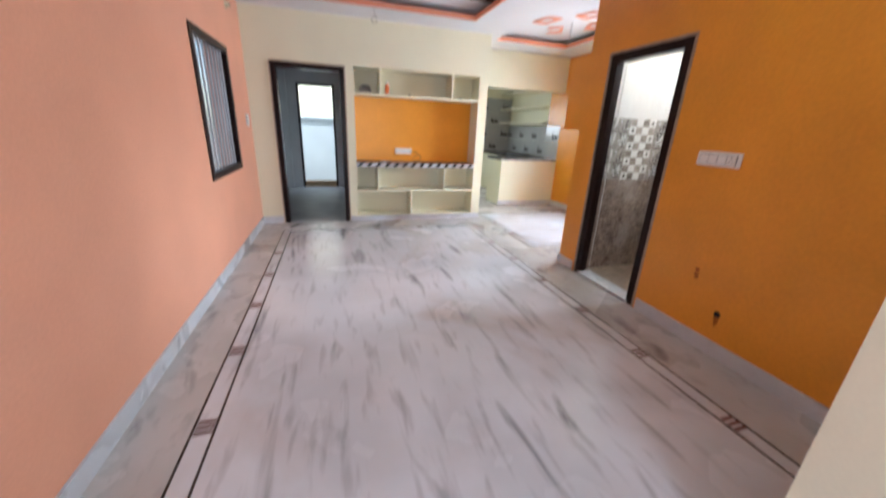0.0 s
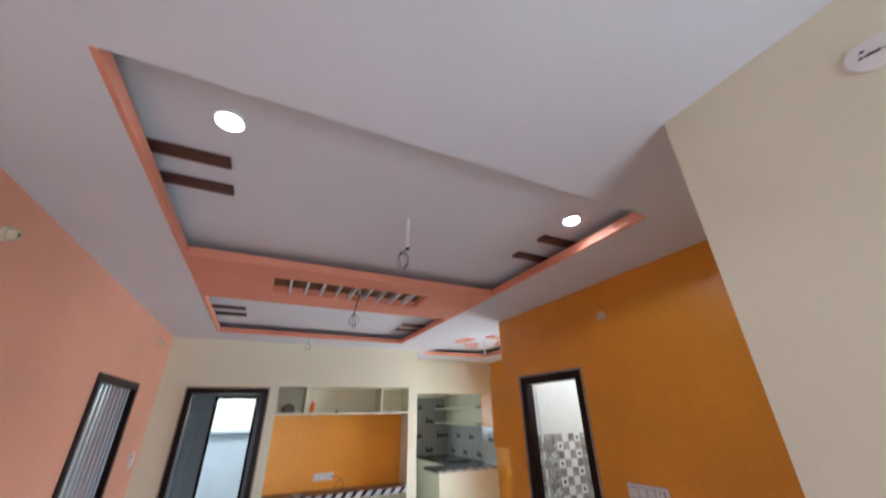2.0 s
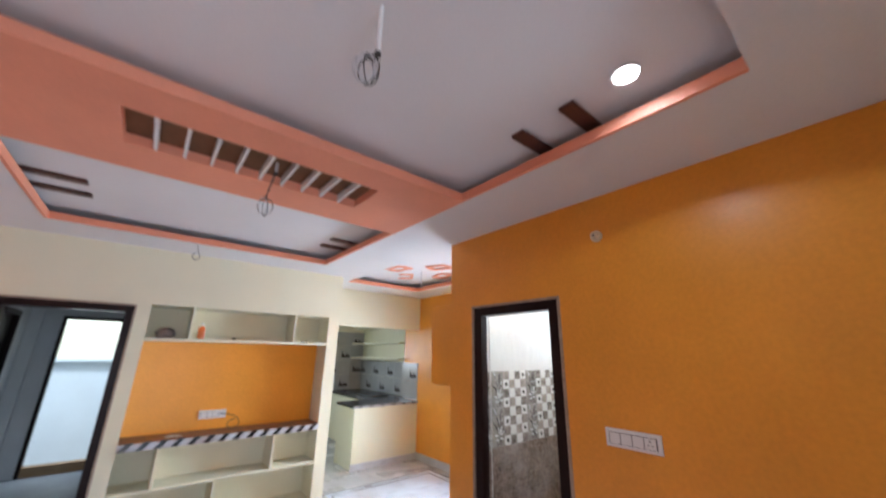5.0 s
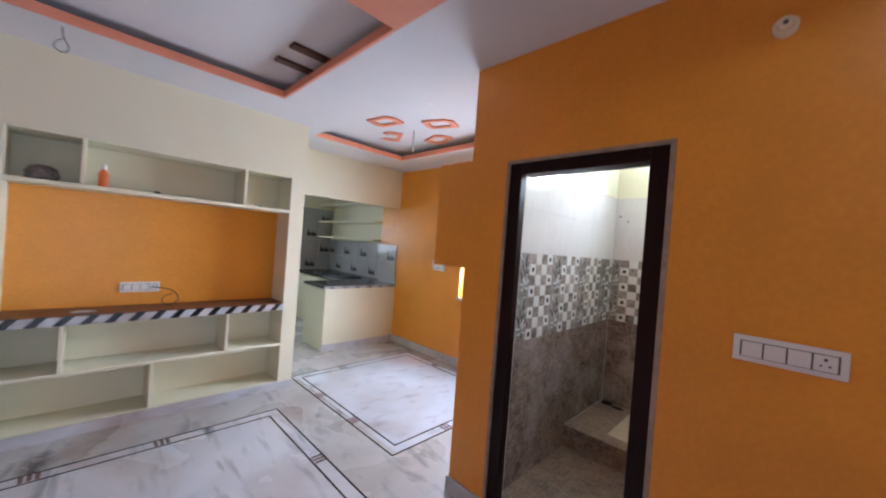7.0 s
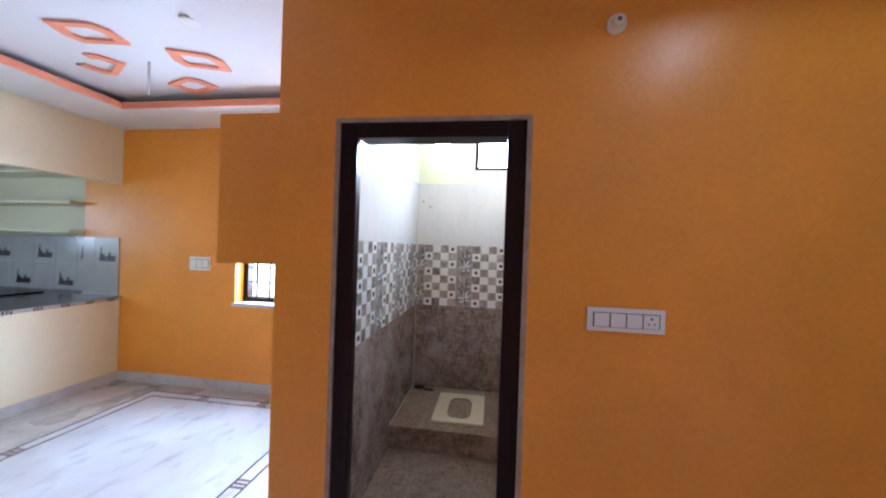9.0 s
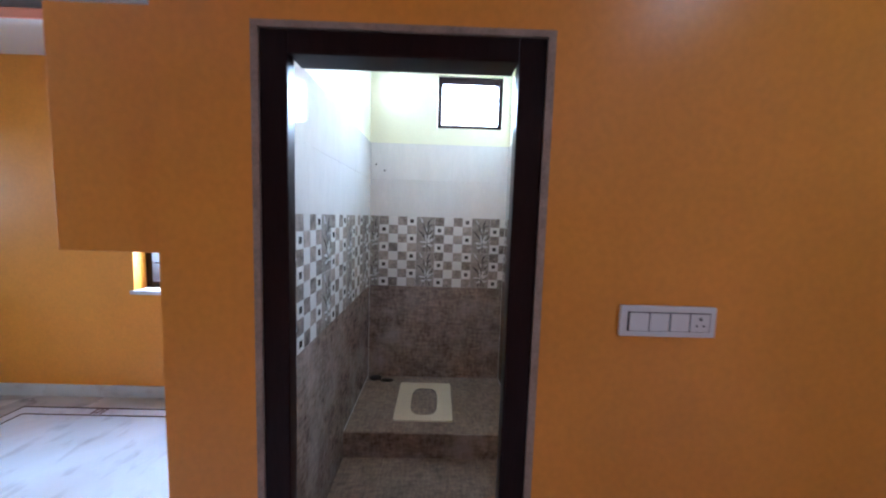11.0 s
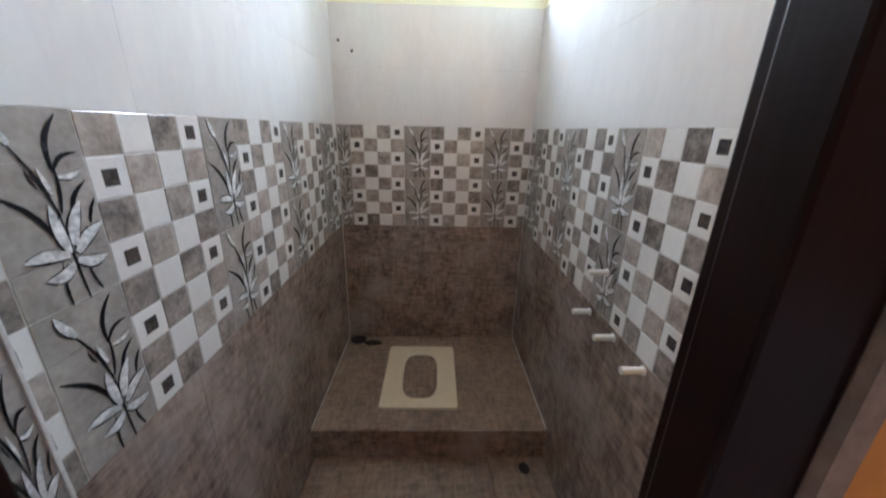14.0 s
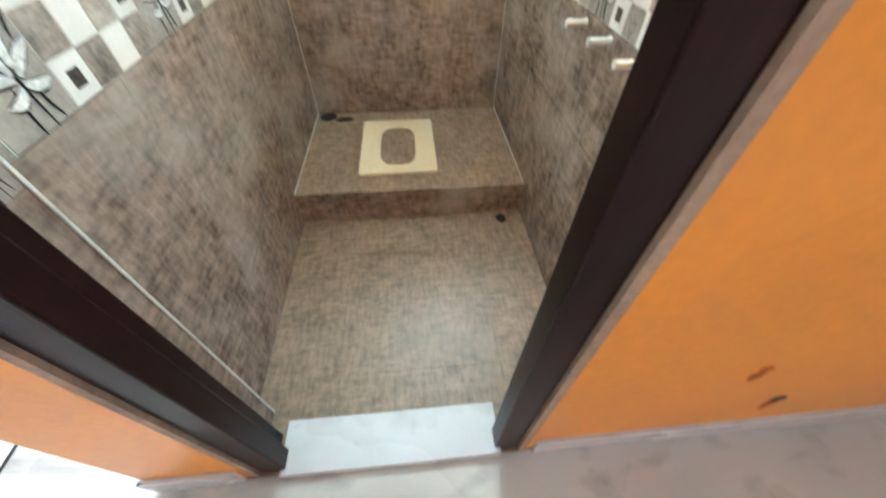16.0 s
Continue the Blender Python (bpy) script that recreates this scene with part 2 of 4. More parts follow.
M_MOTIF = mat("brown_fruit_print", (0.035, 0.028, 0.025), 0.3, vary=0.4, scale=50, bump=0)
M_KTILE = mat("grey_kitchen_tile", (0.42, 0.43, 0.44), 0.2, vary=0.06, scale=6, fine=50, bump=0, rnd=0.1)
M_OUT = mat("outside_wall", (0.20, 0.20, 0.21), 0.8, vary=0.12, scale=2)
M_GROUND = mat("ground_earth", (0.22, 0.19, 0.15), 0.9, vary=0.2, scale=1)
M_BOTTLE = mat("orange_bottle_plastic", (0.75, 0.16, 0.03), 0.3, vary=0.05, bump=0)
M_BAG = mat("crumpled_grey_plastic", (0.25, 0.22, 0.21), 0.4, vary=0.4, scale=25, fine=90, bump=0.05)

# ---- helpers of this scene ----


def cube(bm, x0, x1, y0, y1, z0, z1, mi=0, bevel=0.0):
    m = Matrix.Translation(((x0 + x1) / 2, (y0 + y1) / 2, (z0 + z1) / 2)) @ Matrix.Diagonal((abs(x1 - x0), abs(y1 - y0), abs(z1 - z0), 1))
    r = bmesh.ops.create_cube(bm, size=1.0, matrix=m)
    fs = {f for v in r["verts"] for f in v.link_faces}
    for f in fs:
        f.material_index = mi
    if bevel:
        es = list({e for v in r["verts"] for e in v.link_edges})
        bmesh.ops.bevel(bm, geom=es, offset=bevel, segments=2, affect="EDGES", profile=0.5)
    return bm


def boxes(*specs, bevel=0.0):
    bm = bmesh.new()
    for s in specs:
        cube(bm, *s, bevel=bevel)
    return bm


def mesh_of(name, bm, mats, smooth=False):
    me = bpy.data.meshes.new(name)
    bmesh.ops.recalc_face_normals(bm, faces=bm.faces)
    bm.to_mesh(me)
    bm.free()
    for m in mats if isinstance(mats, (list, tuple)) else [mats]:
        me.materials.append(m)
    if smooth:
        for p in me.polygons:
            p.use_smooth = True
    return me


def part(name, bm, material, parent, label="", smooth=False):
    ob = new(name, mesh_of(name, bm, material, smooth))
    ob.parent = parent
    if label:
        ob["label"] = label
    return ob


def thing(name, label, category, at=(0, 0, 0), group="", kind=""):
    ob = new(name)
    ob.empty_display_size = 0.05
    ob.location = at
    return tagged(ob, label, category, group, kind)


def solid(name, bm, material, label, category, kind="structure", smooth=False, group=""):
    return tagged(new(name, mesh_of(name, bm, material, smooth)), label, category, group, kind)


def disc(bm, c, r, depth, axis="z", n=24, mi=0, r2=None):
    rot = {"z": Matrix.Identity(4), "x": Matrix.Rotation(radians(90), 4, "Y"), "y": Matrix.Rotation(radians(90), 4, "X")}[axis]
    q = bmesh.ops.create_cone(bm, cap_ends=True, segments=n, radius1=r, radius2=r if r2 is None else r2, depth=depth, matrix=Matrix.Translation(c) @ rot)
    for f in {f for v in q["verts"] for f in v.link_faces}:
        f.material_index = mi
    return bm


def tube(name, pts, r, material, parent, label=""):
    cu = bpy.data.curves.new(name, "CURVE")
    cu.dimensions, cu.bevel_depth, cu.bevel_resolution = "3D", r, 2
    s = cu.splines.new("NURBS")
    s.points.add(len(pts) - 1)
    for p, c in zip(s.points, pts):
        p.co = (*c, 1)
    s.use_endpoint_u, s.order_u, s.resolution_u = True, 3, 6
    tmp = bpy.data.objects.new("tmp", cu)
    scene.collection.objects.link(tmp)
    me = bpy.data.meshes.new_from_object(tmp.evaluated_get(bpy.context.evaluated_depsgraph_get()))
    bpy.data.objects.remove(tmp)
    me.materials.clear()
    me.materials.append(material)
    for p in me.polygons:
        p.use_smooth = True
    ob = new(name, me)
    ob.parent = parent
    if label:
        ob["label"] = label
    return ob


H, HU = 2.685, 2.80          # lower and raised ceiling
XW, XO, XD = 0.0, 3.405, 5.21  # hall's window wall, bathroom block, dining wall
CY = 3.2                    # end of the back room
YK = 0.87                   # kitchen beam
BY0, BY1, BX0, BX1 = -3.50, -2.345, 3.52, 5.37  # bathroom inside

# ---- ground and floors ----
solid("ground", boxes((-60, 60, -60, 60, -0.5, -0.32)), M_GROUND, "bare earth around the house", "ground")
solid("floor", boxes((0.30, 2.98, -6.9, -0.42, -0.3, 0)), M_FLOOR, "polished pale marble hall floor with dark streaks", "floor")
solid("floor_border_hall", boxes((-0.2, 0.30, -7.3, 0.0, -0.3, 0), (2.98, XO, -7.3, 0.0, -0.3, 0), (0.30, 2.98, -7.3, -6.9, -0.3, 0), (0.30, 2.98, -0.42, 0.0, -0.3, 0), (1.2, 3.27, 0, 0.85, -0.3, 0)), M_FLOORB, "dusty greyer marble border round the hall floor", "floor")
solid("floor_dining", boxes((XO, 5.04, -1.62, 0.24, -0.3, 0)), M_FLOOR2, "polished pale bluish marble dining floor", "floor")
solid("floor_border_dining", boxes((XO, 5.43, -2.13, -1.62, -0.3, 0), (5.04, 5.43, -1.62, 0.24, -0.3, 0), (XO, 5.43, 0.24, 0.85, -0.3, 0), (3.27, XO, 0.0, 0.85, -0.3, 0), (2.9, 5.6, 0.85, 3.4, -0.3, 0)), M_FLOORB, "dusty greyer marble border of the dining and kitchen floor", "floor")
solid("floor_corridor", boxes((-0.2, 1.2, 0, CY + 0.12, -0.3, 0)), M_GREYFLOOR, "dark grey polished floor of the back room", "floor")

# ---- walls ----
w = boxes((-0.2, 0, -7.3, -1.886, 0, 3.0), (-0.2, 0, -0.817, 0.0, 0, 3.0), (-0.2, 0, -1.886, -0.817, 0, 0.87), (-0.2, 0, -1.886, -0.817, 2.078, 3.0))
solid("wall_west", w, M_PEACH, "peach painted hall wall with a barred window", "wall")
D1L, D1R, D1T = 0.275, 1.20, 2.11
w = boxes((-0.2, D1L, 0, 0.15, 0, 3.0), (D1R, 1.31, 0, 0.35, 0, 3.0), (D1L, D1R, 0, 0.15, D1T, 3.0), (1.31, 3.13, 0, 0.15, 2.15, 3.0), (3.13, 3.27, 0, YK, 0, 3.0))
solid("wall_north", w, M_CREAM, "cream painted wall around the door and the open shelving", "wall")
w = boxes((3.27, 3.40, YK, YK + 0.12, 0, 3.0), (3.40, XD, YK, YK + 0.12, 2.10, 3.0))
solid("wall_kitchen_beam", w, M_CREAM, "cream painted beam over the kitchen opening", "wall")
w = boxes((XD, XD + 0.2, -0.5, 1.34, 0, 3.0), (XD, XD + 0.2, -2.13, -1.65, 0, 3.0), (XD, XD + 0.2, -1.65, -0.5, 0, 0.87), (XD, XD + 0.2, -1.65, -0.5, 2.07, 3.0))
solid("wall_east_dining", w, M_ORANGE, "orange painted dining wall with a small barred window", "wall")
solid("wall_kitchen_east", boxes((5.40, 5.55, 1.34, 3.4, 0, 3.0), (5.43, 5.55, 1.2, 1.34, 0, 3.0)), M_CREAM, "cream painted kitchen wall", "wall")
# the opening is made up, out of view, to let the kitchen fill in
solid("wall_kitchen_north", boxes((2.8, 3.1, 3.4, 3.55, 0, 3.0), (4.1, 5.55, 3.4, 3.55, 0, 3.0), (3.1, 4.1, 3.4, 3.55, 0, 1.3), (3.1, 4.1, 3.4, 3.55, 2.1, 3.0)), M_CREAM, "cream painted kitchen wall with an added, unseen opening for the fill lamp", "wall")
solid("wall_kitchen_west", boxes((2.75, 2.9, YK, 3.4, 0, 3.0)), M_CREAM, "cream painted kitchen side wall", "wall")
# bathroom block
DY0, DY1, DT = -3.238, -2.400, 2.08
w = boxes((XO, BX0, DY1, -2.13, 0, 3.2), (XO, BX0, -4.93, DY0, 0, 3.2), (XO, BX0, DY0, DY1, DT, 3.2))
solid("wall_bathroom_front", w, M_ORANGE, "glossy orange painted wall with the bathroom door", "wall")
solid("wall_bathroom_north", boxes((BX0, 5.55, BY1, -2.13, 0, 3.2)), [M_ORANGE], "orange painted side of the bathroom block", "wall")
solid("wall_bathroom_south", boxes((BX0, 5.55, BY0 - 0.15, BY0, 0, 3.2)), M_BATHPAINT, "pale yellow painted bathroom side wall", "wall")
WY0, WY1, WZ0, WZ1 = -3.43, -2.895, 2.29, 2.71
w = boxes((BX1, 5.55, BY0, WY0, 0, 3.2), (BX1, 5.55, WY1, BY1, 0, 3.2), (BX1, 5.55, WY0, WY1, 0, WZ0), (BX1, 5.55, WY0, WY1, WZ1, 3.2), (BX1 - 0.10, BX1, BY0 + 0.002, BY1 - 0.002, 2.82, 3.05))
solid("wall_bathroom_east", w, M_BATHPAINT, "pale yellow painted bathroom wall with a small high window", "wall")
solid("wall_bathroom_lining", boxes((BX0 + 0.002, BX1, BY1 - 0.004, BY1 - 0.0005, 2.16, 3.05)), M_BATHPAINT, "pale yellow paint above the bathroom tiles", "wall")
solid("ceiling_bathroom", boxes((XO, 5.55, BY0 - 0.15, -2.13, 3.201, 3.3), (BX0, BX1, BY0, BY1, 3.05, 3.12)), M_WHITE, "white bathroom ceiling", "ceiling")
# cream block by the entrance and the end wall, unseen, its opening assumed
solid("wall_entrance_side", boxes((2.26, XO, -7.3, -4.93, 0, 3.0)), M_CREAM, "cream painted wall beside the entrance", "wall")
solid("wall_south", boxes((-0.2, 1.1, -7.45, -7.3, 0, 3.0), (2.2, 2.5, -7.45, -7.3, 0, 3.0), (1.1, 2.2, -7.45, -7.3, 2.4, 3.0)), M_PEACH, "unseen peach end wall with an assumed entrance opening", "wall")
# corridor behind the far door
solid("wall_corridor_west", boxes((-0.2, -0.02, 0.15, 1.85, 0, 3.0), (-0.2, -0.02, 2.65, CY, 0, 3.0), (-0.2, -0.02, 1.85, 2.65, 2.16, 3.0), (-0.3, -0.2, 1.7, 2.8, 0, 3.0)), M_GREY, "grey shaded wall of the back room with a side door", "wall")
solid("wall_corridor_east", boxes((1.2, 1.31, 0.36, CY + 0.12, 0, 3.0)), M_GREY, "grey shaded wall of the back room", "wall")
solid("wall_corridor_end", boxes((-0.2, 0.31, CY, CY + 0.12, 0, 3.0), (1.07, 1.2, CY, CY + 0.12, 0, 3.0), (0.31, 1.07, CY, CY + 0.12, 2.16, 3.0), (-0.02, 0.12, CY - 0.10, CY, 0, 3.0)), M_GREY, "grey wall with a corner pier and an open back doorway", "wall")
solid("wall_yard", boxes((-1.5, 3, 4.35, 4.5, -0.3, 1.47), (-1.5, 3, 4.30, 4.5, 1.47, 1.53)), M_BLUE, "pale blue washed yard wall with a ledge", "wall")
solid("wall_yard_top", boxes((-1.5, 3, 4.37, 4.5, 1.53, 3.4)), M_CREAM, "cream painted house wall beyond the yard", "wall")
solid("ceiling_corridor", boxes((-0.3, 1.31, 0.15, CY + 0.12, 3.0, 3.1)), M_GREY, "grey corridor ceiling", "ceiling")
solid("ceiling_kitchen", boxes((2.75, 5.6, YK + 0.12, 3.55, 2.75, 2.85)), M_WHITE, "white kitchen ceiling", "ceiling")
solid("wall_neighbour", boxes((-3.2, -3.0, -8, 4, -0.3, 6)), M_OUT, "grey neighbouring house wall outside the window", "wall")

M_SKY = mat("white_sky_backdrop", (0.9, 0.9, 0.9), 1, vary=0, bump=0, emit=7)
M_SKY2 = mat("hazy_sky_backdrop", (0.9, 0.9, 0.9), 1, vary=0, bump=0, emit=2.2)
solid("backdrop_bathroom", boxes((6.6, 6.62, -4.6, -1.8, 1.5, 4.6)), M_SKY, "plain white sky beyond the bathroom window", "backdrop")
solid("backdrop_dining", boxes((7.0, 7.02, -3.2, 0.8, 0.3, 3.4)), M_SKY2, "plain white sky beyond the dining window", "backdrop")

# ---- hall ceiling: dropped border, raised trays ----
TX0, TX1, TY0, TY1 = 0.515, 2.81, -4.455, -0.535
UX0, UX1, UY0, UY1 = 3.45, 4.68, -1.50, 0.25
c = boxes((0, TX0, -7.3, 0, H, H + 0.05), (TX1, XO, -7.3, 0, H, H + 0.05), (TX0, TX1, -7.3, TY0, H, H + 0.05), (TX0, TX1, TY1, 0, H, H + 0.05),
          (XO, UX0, -2.13, 0.85, H, H + 0.05), (UX1, XD, -2.13, 0.85, H, H + 0.05), (UX0, UX1, -2.13, UY0, H, H + 0.05), (UX0, UX1, UY1, 0.85, H, H + 0.05), (3.27, XO, 0, 0.85, H, H + 0.05),
          (0, XD, -7.3, 0.85, HU, HU + 0.1))
solid("ceiling", c, M_WHITE, "white plasterboard ceiling with raised trays", "ceiling")


def ring(x0, x1, y0, y1, wd, z0, z1):
    return boxes((x0, x1, y0, y0 + wd, z0, z1), (x0, x1, y1 - wd, y1, z0, z1), (x0, x0 + wd, y0 + wd, y1 - wd, z0, z1), (x1 - wd, x1, y0 + wd, y1 - wd, z0, z1))


solid("trim_hall_tray", boxes((TX0, TX0 + 0.02, TY0, TY1, H - 0.003, H + 0.054), (TX1 - 0.02, TX1, TY0, TY1, H - 0.003, H + 0.054), (TX0 + 0.02, TX1 - 0.02, TY1 - 0.02, TY1, H - 0.003, H + 0.054)), M_TRIM, "coral painted edge of the ceiling tray", "trim")
solid("trim_dining_tray", boxes((UX0, UX1, UY1 - 0.015, UY1, H - 0.003, H + 0.054), (UX1 - 0.015, UX1, UY0, UY1 - 0.015, H - 0.003, H + 0.054)), M_TRIM, "coral painted edge of the dining ceiling tray", "trim")
GX0, GX1, GY0, GY1 = 1.05, 2.29, -2.715, -2.366
bx0, bx1, by0, by1 = TX0 + 0.02, TX1 - 0.02, -2.95, -2.04
solid("ceiling_band", boxes((bx0, GX0, by0, by1, H - 0.003, H + 0.055), (GX1, bx1, by0, by1, H - 0.003, H + 0.055), (GX0, GX1, by0, GY0, H - 0.003, H + 0.055), (GX0, GX1, GY1, by1, H - 0.003, H + 0.055)), M_TRIM, "coral painted band across the ceiling tray", "ceiling")

grille = thing("ceiling_grille", "brown ceiling recess divided by thin white slats", "grille", (1.67, -2.5405, H + 0.03))
part("backing", boxes((GX0 - 1.67, GX1 - 1.67, -0.18, 0.18, 0.026, 0.036)), M_BROWN, grille)
slat_me = mesh_of("slat", boxes((-0.008, 0.008, -0.174, 0.174, -0.028, 0.02)), M_PIPE)
for i in range(1, 10):
    o = new("slat", slat_me)
    o.parent, o.location = grille, (GX0 - 1.67 + i * (GX1 - GX0) / 10, 0, 0)

slat_c = solid("ceiling_slat", boxes((-0.23, 0.21, -0.038, 0.038, -0.02, 0.0), bevel=0.004), M_SLAT, "dark walnut strip fixed to the raised ceiling", "ceiling strip", kind="", group="ceiling strips")
slat_c.location = (0.60, -3.89, HU - 0.001)
for x, y in ((0.60, -3.655), (2.83, -3.86), (2.83, -3.58), (0.60, -1.30), (0.60, -1.02), (2.81, -1.22), (2.81, -0.95)):
    copy_thing(slat_c, pose(x, y, HU - 0.001))


def downlight(x, y, on=True):
    t = thing("downlight", "round recessed ceiling light, switched on" if on else "round unlit ceiling light", "ceiling light", (x, y, HU))
    bm = bmesh.new()
    disc(bm, (0, 0, -0.006), 0.055, 0.012)
    part("rim", bm, M_SWITCH, t, smooth=False)
    bm = bmesh.new()
    disc(bm, (0, 0, -0.0135), 0.047, 0.003)
    part("diffuser", bm, M_LED if on else M_SWITCH, t, "glowing white diffuser" if on else "")
    return t


downlight(0.82, -4.17)
downlight(2.62, -4.12)
lamp("downlight_glow", "SPOT", look((0.80, -4.17, HU - 0.03), (0.80, -4.17, 0)), 7, (0.90, 0.95, 1), radius=0.08).data.spot_size = radians(150)
lamp("downlight_glow", "SPOT", look((2.62, -4.12, HU - 0.03), (2.62, -4.12, 0)), 7, (0.90, 0.95, 1), radius=0.08).data.spot_size = radians(150)
downlight(3.76, -1.32, False)


def fan_point(x, y, pipe, lead, rings, size, seed):
    """A thin pipe with a twisted lead that ends in loose coils."""
    rnd = random.Random(seed)
    t = thing("fan_wiring", "bare looped wires hanging from a ceiling fan point", "wiring", (x, y, HU))
    bm = bmesh.new()
    disc(bm, (0, 0, -pipe / 2), 0.009, pipe, n=12)
    part("pipe", bm, M_PIPE if pipe > 0.15 else M_BARS, t)
    bm = bmesh.new()
    disc(bm, (0, 0, -pipe - 0.006), 0.011, 0.014, n=10)
    part("pipe_end", bm, M_WIRE, t)
    ends = []
    for i in range(2):
        pts = [(0.004 * i - 0.002, 0, -pipe)]
        for k in range(1, 5):
            pts.append((-0.008 * k + 0.006 * math.sin(k * 2 + i * 3), 0.006 * math.cos(k * 2 + i * 3), -pipe - lead * k / 4))
        tube("wire", pts, 0.0022, M_WIRE, t)
        ends.append(pts[-1])
    for i in range(rings):
        ex, ey, ez = ends[i % 2]
        a = rnd.uniform(-0.9, 0.9)
        w2, h2 = size * rnd.uniform(0.45, 0.75), size * rnd.uniform(0.85, 1.2)
        pts = []
        for k in range(13):
            u = 2 * math.pi * k / 12 * 1.08
            pts.append((ex + math.cos(a) * w2 * math.sin(u), ey + math.sin(a) * w2 * math.sin(u), ez - h2 * (1 - math.cos(u)) + 0.004 * i))
        tube("wire", pts, 0.0020, M_WIRE if i % 2 == 0 else M_BARS, t)
    return t


fan_point(1.72, -3.73, 0.19, 0.04, 6, 0.052, 3)
fan_point(1.72, -2.54, 0.12, 0.17, 3, 0.055, 8)
hook = thing("wire_loop", "thin black wire loop hanging from the ceiling edge", "wiring", (1.55, -0.45, H))
tube("wire", [(0, 0, 0.0), (0.0, 0, -0.06), (0.035, 0, -0.10), (0.02, 0, -0.15), (-0.03, 0, -0.14), (-0.03, 0, -0.09), (0, 0, -0.07)], 0.003, M_WIRE, hook)

# petal shaped frames on the dining ceiling


def petal(x, y, w2, d2, rz, cut):
    bm = bmesh.new()
    def outline(k):
        pts = [(-w2 * k, -d2 * k), (w2 * 0.75 * k, -d2 * k), (w2 * k, -d2 * 0.3 * k), (w2 * 0.9 * k, d2 * k), (-w2 * 0.6 * k, d2 * 0.95 * k), (-w2 * k, d2 * 0.35 * k)]
        return pts
    o, q = outline(1), outline(0.62)
    n = len(o)
    lo = [bm.verts.new((*p, -0.016)) for p in o]
    li = [bm.verts.new((*p, -0.016)) for p in q]
    uo = [bm.verts.new((*p, 0)) for p in o]
    ui = [bm.verts.new((*p, 0)) for p in q]
    for i in range(n):
        j = (i + 1) % n
        if cut and i == 3:
            continue
        bm.faces.new((lo[i], lo[j], li[j], li[i]))
        bm.faces.new((lo[i], uo[i], uo[j], lo[j]))
        bm.faces.new((li[i], li[j], ui[j], ui[i]))
    t = solid("ceiling_petal", bm, M_TRIM, "coral painted petal-shaped plaster frame on the dining ceiling", "ceiling moulding", kind="", group="petal frames")
    t.matrix_world = pose(x, y, HU, 0, 0, rz)


PETALS = ((3.80, -0.56, 100, False), (4.15, -0.205, 60, True), (4.16, -1.0, 110, False), (4.52, -0.615, 70, False))
for px, py, rz, cut in PETALS:
    petal(px, py, 0.17, 0.11, rz, cut)
dp = thing("ceiling_conduit", "thin grey pipe hanging at the dining ceiling", "wiring", (4.16, -0.6, HU))
bm = bmesh.new()
disc(bm, (0, 0, -0.12), 0.008, 0.24, n=10)
part("pipe", bm, M_BARS, dp)

# ---- doors and windows ----


def door_frame(name, label, x0, x1, y0, y1, z1, axis, wd=0.07, edge=True):
    t = thing(name, label, "door", ((x0 + x1) / 2, (y0 + y1) / 2, 0), kind="structure")
    cx, cy = (x0 + x1) / 2, (y0 + y1) / 2
    X0, X1, Y0, Y1 = x0 - cx, x1 - cx, y0 - cy, y1 - cy
    if axis == "x":   # wall runs along y
        part("jamb", boxes((X0, X0 + 0.055, Y0, Y0 + wd, 0, z1), (X0 + 0.0555, X1, Y0, Y0 + wd - 0.035, 0, z1), bevel=0.004), M_FRAME, t)
        part("jamb", boxes((X0, X0 + 0.055, Y1 - wd, Y1, 0, z1), (X0 + 0.0555, X1, Y1 - wd + 0.035, Y1, 0, z1), bevel=0.004), M_FRAME, t)
        part("lintel", boxes((X0, X1, Y0 + wd, Y1 - wd, z1 - wd * 0.85, z1), bevel=0.004), M_FRAME, t)
        if edge:
            part("plaster_edge", boxes((X0 - 0.009, X0 + 0.01, Y0 - 0.0215, Y0 - 0.0005, 0, z1 + 0.0175), (X0 - 0.009, X0 + 0.01, Y1 + 0.0005, Y1 + 0.0195, 0, z1 + 0.0175), (X0 - 0.009, X0 + 0.01, Y0 - 0.0005, Y1 + 0.0005, z1, z1 + 0.0175)), M_PLASTER, t, "rough bare plaster edge")
    else:
        part("jamb", boxes((X0, X0 + wd, Y0, Y1, 0, z1), bevel=0.004), M_FRAME, t)
        part("jamb", boxes((X1 - wd, X1, Y0, Y1, 0, z1), bevel=0.004), M_FRAME, t)
        part("lintel", boxes((X0 + wd, X1 - wd, Y0, Y1, z1 - wd, z1), bevel=0.004), M_FRAME, t)
        if edge:
            part("plaster_edge", boxes((X0 - 0.015, X0 - 0.0005, Y0 - 0.004, Y0 + 0.01, 0, z1 + 0.015), (X1 + 0.0005, X1 + 0.015, Y0 - 0.004, Y0 + 0.01, 0, z1 + 0.015), (X0 - 0.0005, X1 + 0.0005, Y0 - 0.004, Y0 + 0.01, z1, z1 + 0.015)), M_PLASTER, t, "rough bare plaster edge")
    return t


